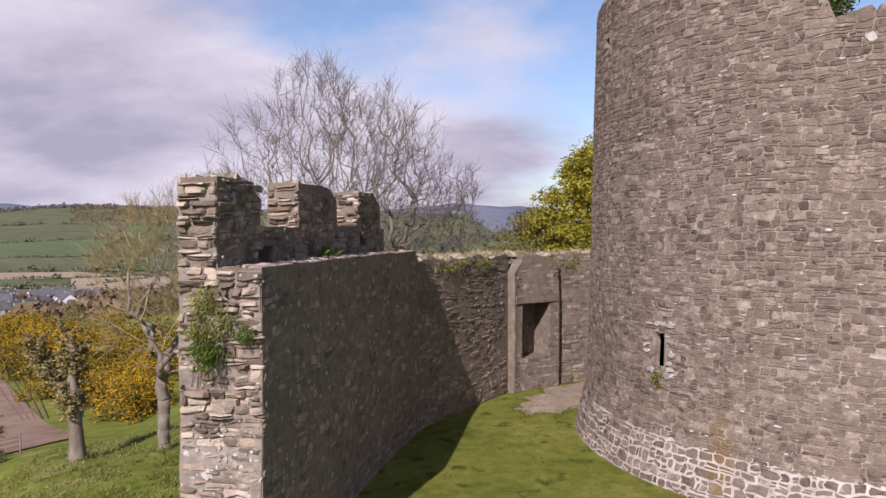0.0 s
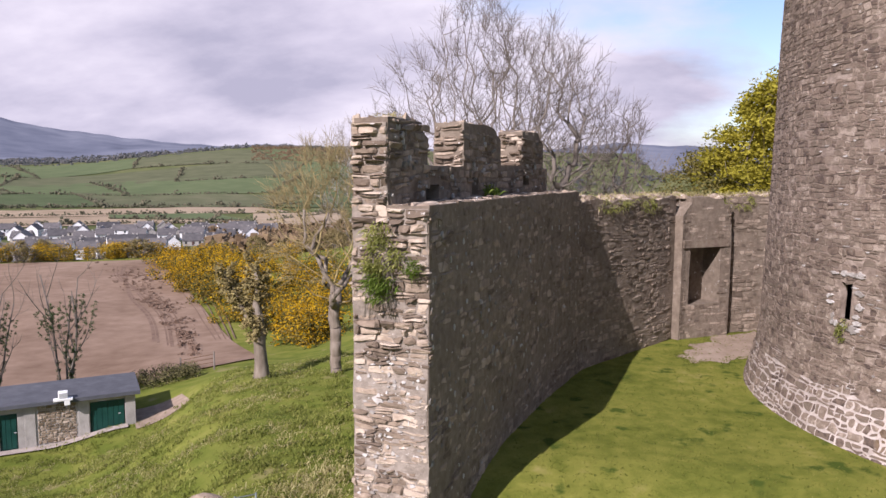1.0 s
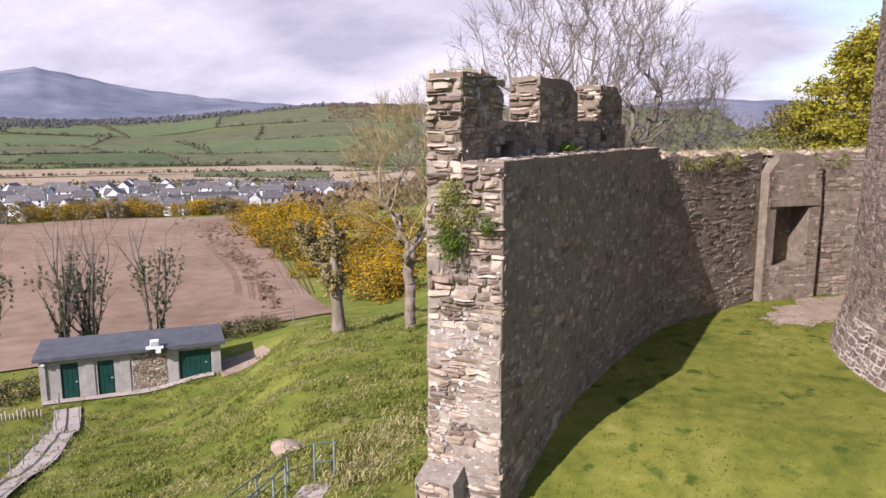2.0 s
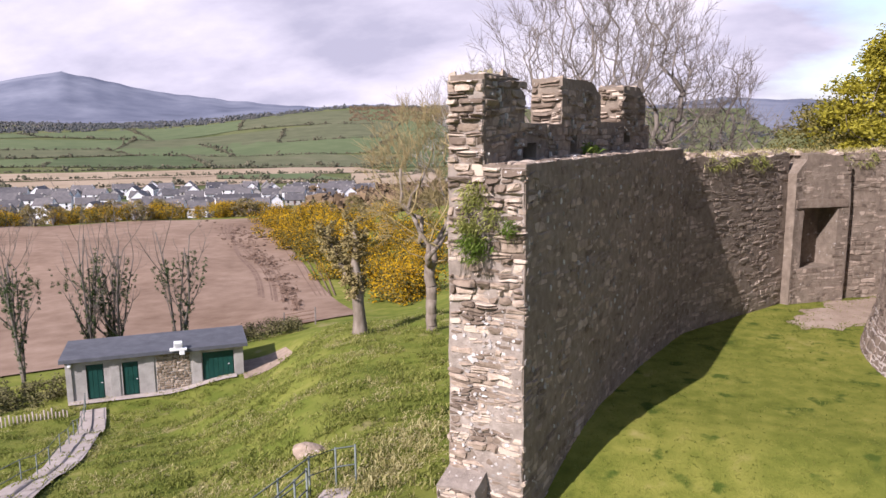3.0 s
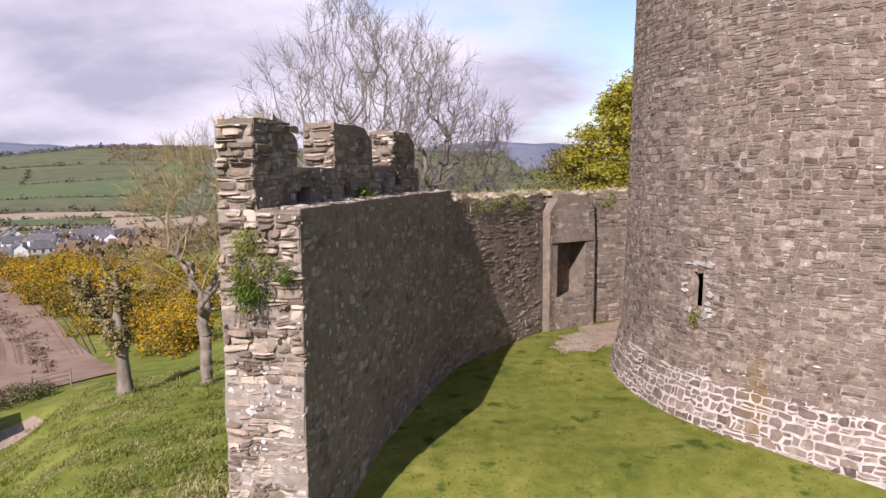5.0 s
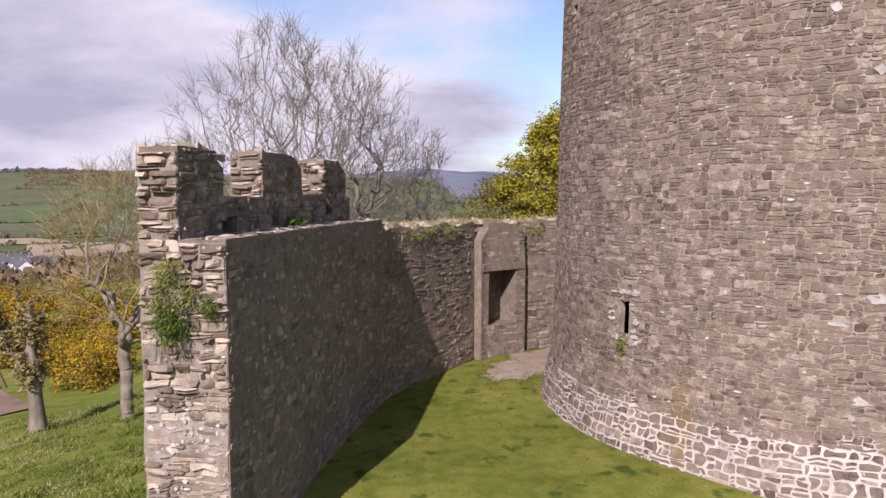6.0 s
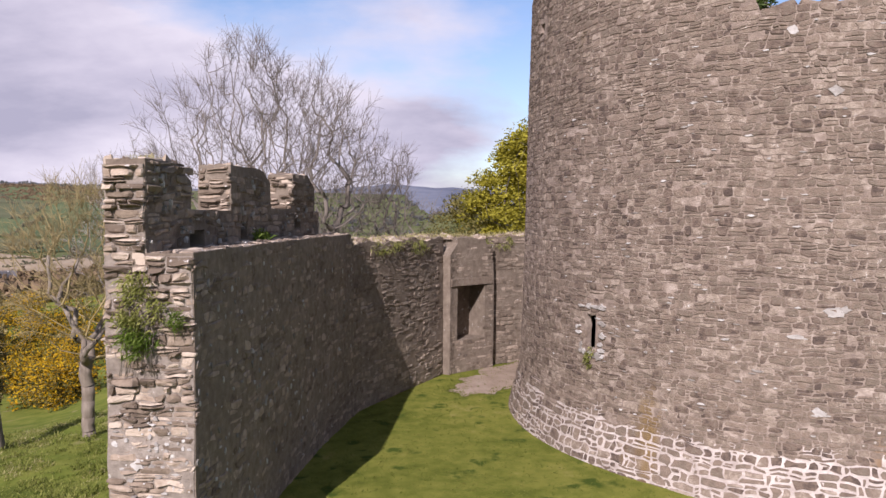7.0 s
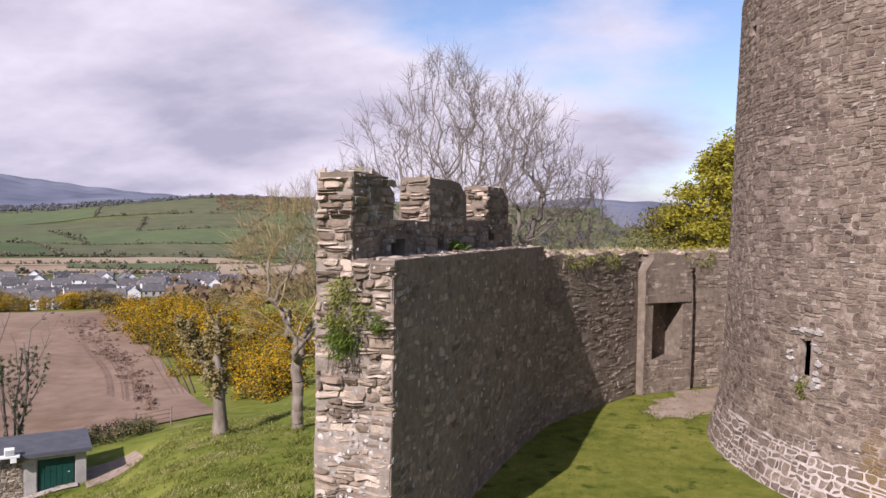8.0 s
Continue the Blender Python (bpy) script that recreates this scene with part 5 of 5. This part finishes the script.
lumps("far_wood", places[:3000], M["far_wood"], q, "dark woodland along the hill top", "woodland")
lumps("far_wood", places[3000:], M["brown_scrub"], q, "brown leafless woodland on the hill", "woodland")
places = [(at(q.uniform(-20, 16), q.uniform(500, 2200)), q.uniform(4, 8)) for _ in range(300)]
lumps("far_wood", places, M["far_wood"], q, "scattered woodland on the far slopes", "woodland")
places = [(at(q.uniform(19, 30), q.uniform(190, 560)), q.uniform(2.5, 5.5)) for _ in range(520)]
clods = []
for _ in range(300):
    t = q.random()
    az, rr = np.interp(t, [0, 0.3, 0.6, 1], [31.6, 33.0, 35.0, 36.6]), np.interp(t, [0, 0.3, 0.6, 1], [70, 92, 116, 146])
    clods.append((at(az + q.gauss(0, 0.75) * (0.4 + t), rr + q.gauss(0, 3), 0.05), q.uniform(0.12, 0.4)))
lumps("soil_clods", clods, M["damp_soil"], q, "dark turned clods of earth in the ploughed field", "soil")
lumps("rough_scrub", places, M["brown_scrub"], q, "brown leafless scrub below the hill", "scrub")


# ---------------------------------------------------------------- village
def house(kind, q):
    ob = thing("house", "low grey-brown village bungalow with a slate roof" if kind == 2 else "white rendered village house with a grey slate roof", "house", (0, 0, -90), group="village houses")
    w, d, h = ((9.5, 7.6, 4.8), (14.0, 7.6, 4.3), (11.0, 8.0, 2.8))[kind]
    rise = d * 0.42
    v = [(-w / 2, -d / 2, -2), (w / 2, -d / 2, -2), (w / 2, d / 2, -2), (-w / 2, d / 2, -2), (-w / 2, -d / 2, h), (w / 2, -d / 2, h), (w / 2, d / 2, h), (-w / 2, d / 2, h), (-w / 2, 0, h + rise), (w / 2, 0, h + rise)]
    f = [(0, 1, 5, 4), (2, 3, 7, 6), (1, 2, 6, 9, 5), (3, 0, 4, 8, 7), (0, 3, 2, 1)]
    child("wall", mesh("wall", v, f, M["roughcast" if kind == 2 else "white_wall"]), ob)
    o, th = 0.35, 0.22
    pr = [(-d / 2 - o, h - o * 0.84), (0, h + rise + 0.02), (d / 2 + o, h - o * 0.84)]
    v = [(x, y, z + t) for x in (-w / 2 - 0.25, w / 2 + 0.25) for t in (0.02, th) for y, z in pr]
    f = [(3, 4, 10, 9), (4, 5, 11, 10), (0, 6, 7, 1), (1, 7, 8, 2), (0, 1, 4, 3), (1, 2, 5, 4), (6, 9, 10, 7), (7, 10, 11, 8), (0, 3, 9, 6), (2, 8, 11, 5)]
    child("roof", mesh("roof", v, f, M["slate"]), ob)
    for s in ((-1, 1) if kind else (1,)):
        child("chimney", box("chimney", (s * (w / 2 - 0.9) - 0.45, s * (w / 2 - 0.9) + 0.45, -0.4, 0.4, h + rise - 0.5, h + rise + 0.7), M["roughcast"], 0.04), ob)
    pane = box("window", (-0.55, 0.55, -0.06, 0.06, -0.65, 0.65), M["dark_glass"], 0.03)
    for side in (-1, 1):
        for lv in ((1.4, 3.2) if h > 4 else (1.5,)):
            for x in ((-w / 3, 0.4, w / 3) if lv > 2 or h < 4 else (-w / 3, w / 3)):
                child("window", pane, ob, m=pose(x, side * d / 2, lv))
        child("door", box("door", (-0.5, 0.5, side * d / 2 - 0.07, side * d / 2 + 0.07, 0, 2.1), M["dark_door"], 0.03), ob)
    return ob


q = random.Random(140)
models = [house(k, q) for k in range(3)]
done = []
for _ in range(900):
    az = q.uniform(25.8, 55)
    lo = 372 + max(0, 34 - az) * 11
    rr = q.uniform(lo, min(560, lo + 60 + (az - 25.8) * 22))
    x, y = polar(az, rr)
    if any((x - a) ** 2 + (y - b) ** 2 < 14 ** 2 for a, b in done) or len(done) >= 100:
        continue
    m = pose(x, y, land(x, y) + 0.3, 0, 0, q.choice((25, 25, 115, 40, 130)) + q.uniform(-6, 6))
    if len(done) < 3:
        models[len(done)].matrix_basis = m
    else:
        copy_thing(models[q.choice((0, 0, 1, 1, 2, 2))], m)
    done.append((x, y))


# ---------------------------------------------------------------- outbuilding on the bank
sx, sy = polar(42.1, 46.6)
shed = thing("outbuilding", "low grey rendered outbuilding with green doors and dark flat roof", "outbuilding", (sx, sy, -10.35), 39.5)
LEN, DEP, EAVE = 10.1, 3.6, 2.62
hw = LEN / 2
DOORS = [(-3.5, 0.95, 2.15), (-1.55, 0.9, 2.1), (3.55, 1.9, 1.86)]       # centre, width, height
edges = [-hw] + [e for c, w, h in DOORS for e in (c - w / 2, c + w / 2)] + [hw]
for k in range(0, len(edges), 2):
    child("wall", box("wall", (edges[k], edges[k + 1], 0, 0.22, -1.2, EAVE - 0.1), M["roughcast"], 0.012), shed)
for c, w, h in DOORS:
    step = 0.34 if w > 1.5 else 0.0
    child("wall", box("wall", (c - w / 2, c + w / 2, 0.004, 0.21, h + step, EAVE - 0.1), M["roughcast"]), shed)
    child("wall", box("wall", (c - w / 2, c + w / 2, 0.004, 0.21, -1.2, step - 0.01), M["roughcast"]), shed)
    door = child("door", box("door", (c - w / 2 + 0.02, c + w / 2 - 0.02, 0.1, 0.16, step, h + step), M["green_door"], 0.01), shed, "dark green painted door")
    n = max(3, int(w / 0.3))
    for j in range(n):
        child("board", box("board", (c - w / 2 + 0.06 + (w - 0.12) * j / n + 0.01, c - w / 2 + 0.06 + (w - 0.12) * (j + 1) / n - 0.01, 0.075, 0.1, step + 0.06, h + step - 0.06), M["green_door"], 0.006), door)
    child("door_handle", box("door_handle", (c + w * 0.3, c + w * 0.3 + 0.12, 0.03, 0.08, step + 0.95, step + 1.0), M["metal"], 0.01), door, "small metal door handle")
for x0, x1, y0, y1 in ((-hw, -hw + 0.22, 0.22, DEP), (hw - 0.22, hw, 0.22, DEP), (-hw + 0.22, hw - 0.22, DEP - 0.22, DEP)):
    child("wall", box("wall", (x0, x1, y0, y1, -1.2, EAVE - 0.12), M["roughcast"], 0.012), shed)
child("pier", box("pier", (-hw - 0.02, -hw + 0.3, -0.09, 0, -1.0, EAVE - 0.12), M["roughcast"], 0.01), shed)
for x in (-2.7, -0.75, 2.0, 4.52):
    child("pier", box("pier", (x, x + 0.55, -0.05, 0, -1.0, EAVE - 0.12), M["roughcast"], 0.01), shed)
v, f = box_data(-hw - 0.3, hw + 0.3, -0.35, DEP + 0.25, EAVE - 0.1, EAVE + 0.06)
v = [(x, y, z + 0.05 * (DEP - y) * 0.3 - 0.05 + (0.12 if y > 1 else 0)) for x, y, z in v]
roof = child("roof", mesh("roof", v, f, M["felt"]), shed, "dark grey felted roof")
child("fascia", box("fascia", (-hw - 0.3, hw + 0.3, -0.39, -0.352, EAVE - 0.16, EAVE + 0.06), M["felt"], 0.006), roof)
q = random.Random(150)
panel_stones = courses(-0.1, 1.9, 0.1, EAVE - 0.2, (0.12, 0.22), (0.16, 0.36), q)
lay_parts("stone", panel_stones, lambda u, v: (Vector((u, -0.0, v)), Vector((0, -1, 0))), (0.02, 0.05), M["tan_stone_part"], shed, q)
lampd = child("lamp", box("lamp", (-hw + 0.12, -hw + 0.34, -0.3, -0.09, EAVE - 0.45, EAVE - 0.25), M["white_paint"], 0.05), shed, "white bulkhead lamp")
box_ob = thing("roof_unit", "white metal ventilation unit on the flat roof edge", "roof unit", (sx, sy, -10.35), 39.5)
child("tray", box("tray", (0.75, 1.75, -0.6, -0.2, EAVE + 0.02, EAVE + 0.14), M["white_paint"], 0.02), box_ob)
child("housing", box("housing", (1.0, 1.5, -0.5, 0.0, EAVE + 0.14, EAVE + 0.5), M["white_paint"], 0.03), box_ob)
child("bracket", box("bracket", (1.3, 1.6, -0.6, -0.4, EAVE - 0.25, EAVE + 0.02), M["white_paint"], 0.02), box_ob)
for k in range(4):
    child("slat", box("slat", (1.04, 1.46, -0.52, -0.5, EAVE + 0.19 + 0.075 * k, EAVE + 0.23 + 0.075 * k), M["metal"], 0.004), box_ob)
spin = shed.matrix_world.to_3x3()
apron = [tuple((spin @ Vector((x, y, 0)) + Vector((sx, sy, 0))).xy) for x, y in ((-5.0, -0.7), (4.6, -0.7), (4.6, 0.0), (-5.0, 0.0))]
drape("path", apron, 20, 2, M["concrete"], 0.1, "narrow pale concrete apron along the outbuilding", "path")


bare = [tuple((spin @ Vector((x, y, 0)) + Vector((sx, sy, 0))).xy) for x, y in ((5.0, -1.2), (8.2, -0.4), (8.0, 2.2), (5.0, 2.6))]
drape("path", bare, 10, 8, M["dirt"], 0.05, "patch of bare trodden earth at the outbuilding's end", "path")
foot = curve_line([polar(46.7, 45), polar(46.85, 42.5), polar(47.3, 39), polar(47.9, 35), polar(49.2, 30), polar(51.0, 26), polar(54.5, 21)], 14)
ribbon("path", foot, 1.35, M["concrete"], 0.14, "narrow pale concrete footpath down the bank", "path")
ribbon("path_drain", foot, 0.09, M["slate"], 0.16, "dark drain line along the footpath", "drain")


def railing(label, line, heights=(0.5, 0.95), every=1, mat="rail_metal", group=""):
    ob = thing("handrail", label, "railing", group=group)
    pts = [Vector((x, y, land(x, y))) for x, y in line]
    for p in pts[::every]:
        child("post", tubes("post", [[(p - Vector((0, 0, 0.3)), 0.022), (p + Vector((0, 0, heights[-1] + 0.03)), 0.022)]], M[mat], 8), ob)
    for h in heights:
        child("rail", tubes("rail", [[(p + Vector((0, 0, h)), 0.018) for p in pts]], M[mat], 8), ob)
    return ob


railing("dark metal handrail beside the footpath", [(x - 0.8, y + 0.25) for x, y in foot[::7]], (0.45, 0.9))
railing("grey-green metal handrail by the steps below the wall", [polar(40.5, 11.6), polar(37.3, 12.3), polar(33.9, 13.2), polar(31.35, 13.9), polar(29.2, 13.8), polar(27.6, 13.6)], (0.42, 0.8))
railing("grey metal handrail on the other side of the steps", [polar(37.0, 11.2), polar(34.4, 11.8), polar(32.6, 12.4), polar(31.6, 12.8)], (0.42, 0.8))
ribbon("path", curve_line([polar(29.0, 13.4), polar(29.9, 12.6), polar(31.0, 11.9), polar(33.5, 10.9)], 6), 0.6, M["concrete"], 0.06, "worn concrete steps and landing below the wall", "path")

rock_v = bmesh.new()
bmesh.ops.create_icosphere(rock_v, subdivisions=3, radius=0.36)
for p in rock_v.verts:
    p.co = Vector((p.co.x * 1.35, p.co.y * 0.9, p.co.z * 0.6)) * (1 + 0.28 * noise.noise(p.co * 2.3) + 0.1 * noise.noise(p.co * 7))
rock_me = bpy.data.meshes.new("boulder")
rock_v.to_mesh(rock_me)
rock_v.free()
rock_me.materials.append(M["pale_stone_part"])
rock = tagged(new("boulder", rock_me), "pale lichened boulder half buried in the grass bank", "boulder")
rock.location = at(31.3, 17.6, 0.06)

# hedge, fence and low wall by the outbuilding
q = random.Random(160)
hedge = thing("hedge", "low ragged hedge with brown and green leaves beside the field", "hedge", kind="stuff")
clumps = [(Vector(at(q.uniform(31.4, 36.2), q.uniform(54, 58), q.uniform(0.2, 1.0))), q.uniform(0.3, 0.6)) for _ in range(70)]
clumps += [(Vector(at(q.uniform(48.2, 55), q.uniform(47, 50), q.uniform(0.2, 1.1))), q.uniform(0.3, 0.6)) for _ in range(70)]
child("foliage", leaves("foliage", clumps, M["hedge_leaf"], q, 60, 0.09), hedge, kind="stuff")
fence = thing("picket_fence", "low pale weathered picket fence beside the outbuilding", "fence")
for k in range(26):
    az = 48.4 + k * 0.24
    x, y, z = at(az, 44.8)
    child("picket", box("picket", (x - 0.05, x + 0.05, y - 0.02, y + 0.02, z - 0.2, z + 0.5 + q.uniform(-0.15, 0.12)), M["concrete"], 0.01), fence)
gate = thing("field_gate", "rusty open metal field gate between posts", "gate")
g0, g1 = Vector(at(32.6, 58)), Vector(at(30.2, 57))
for p in (g0, g1):
    child("post", tubes("post", [[(p - Vector((0, 0, 0.3)), 0.07), (p + Vector((0, 0, 1.4)), 0.06)]], M["bark"], 8), gate)
for h in (0.3, 0.6, 0.9, 1.2):
    child("bar", tubes("bar", [[(g0 + Vector((0, 0, h)), 0.025), (g1 + Vector((0, 0, h)), 0.025)]], M["rust"], 6), gate)
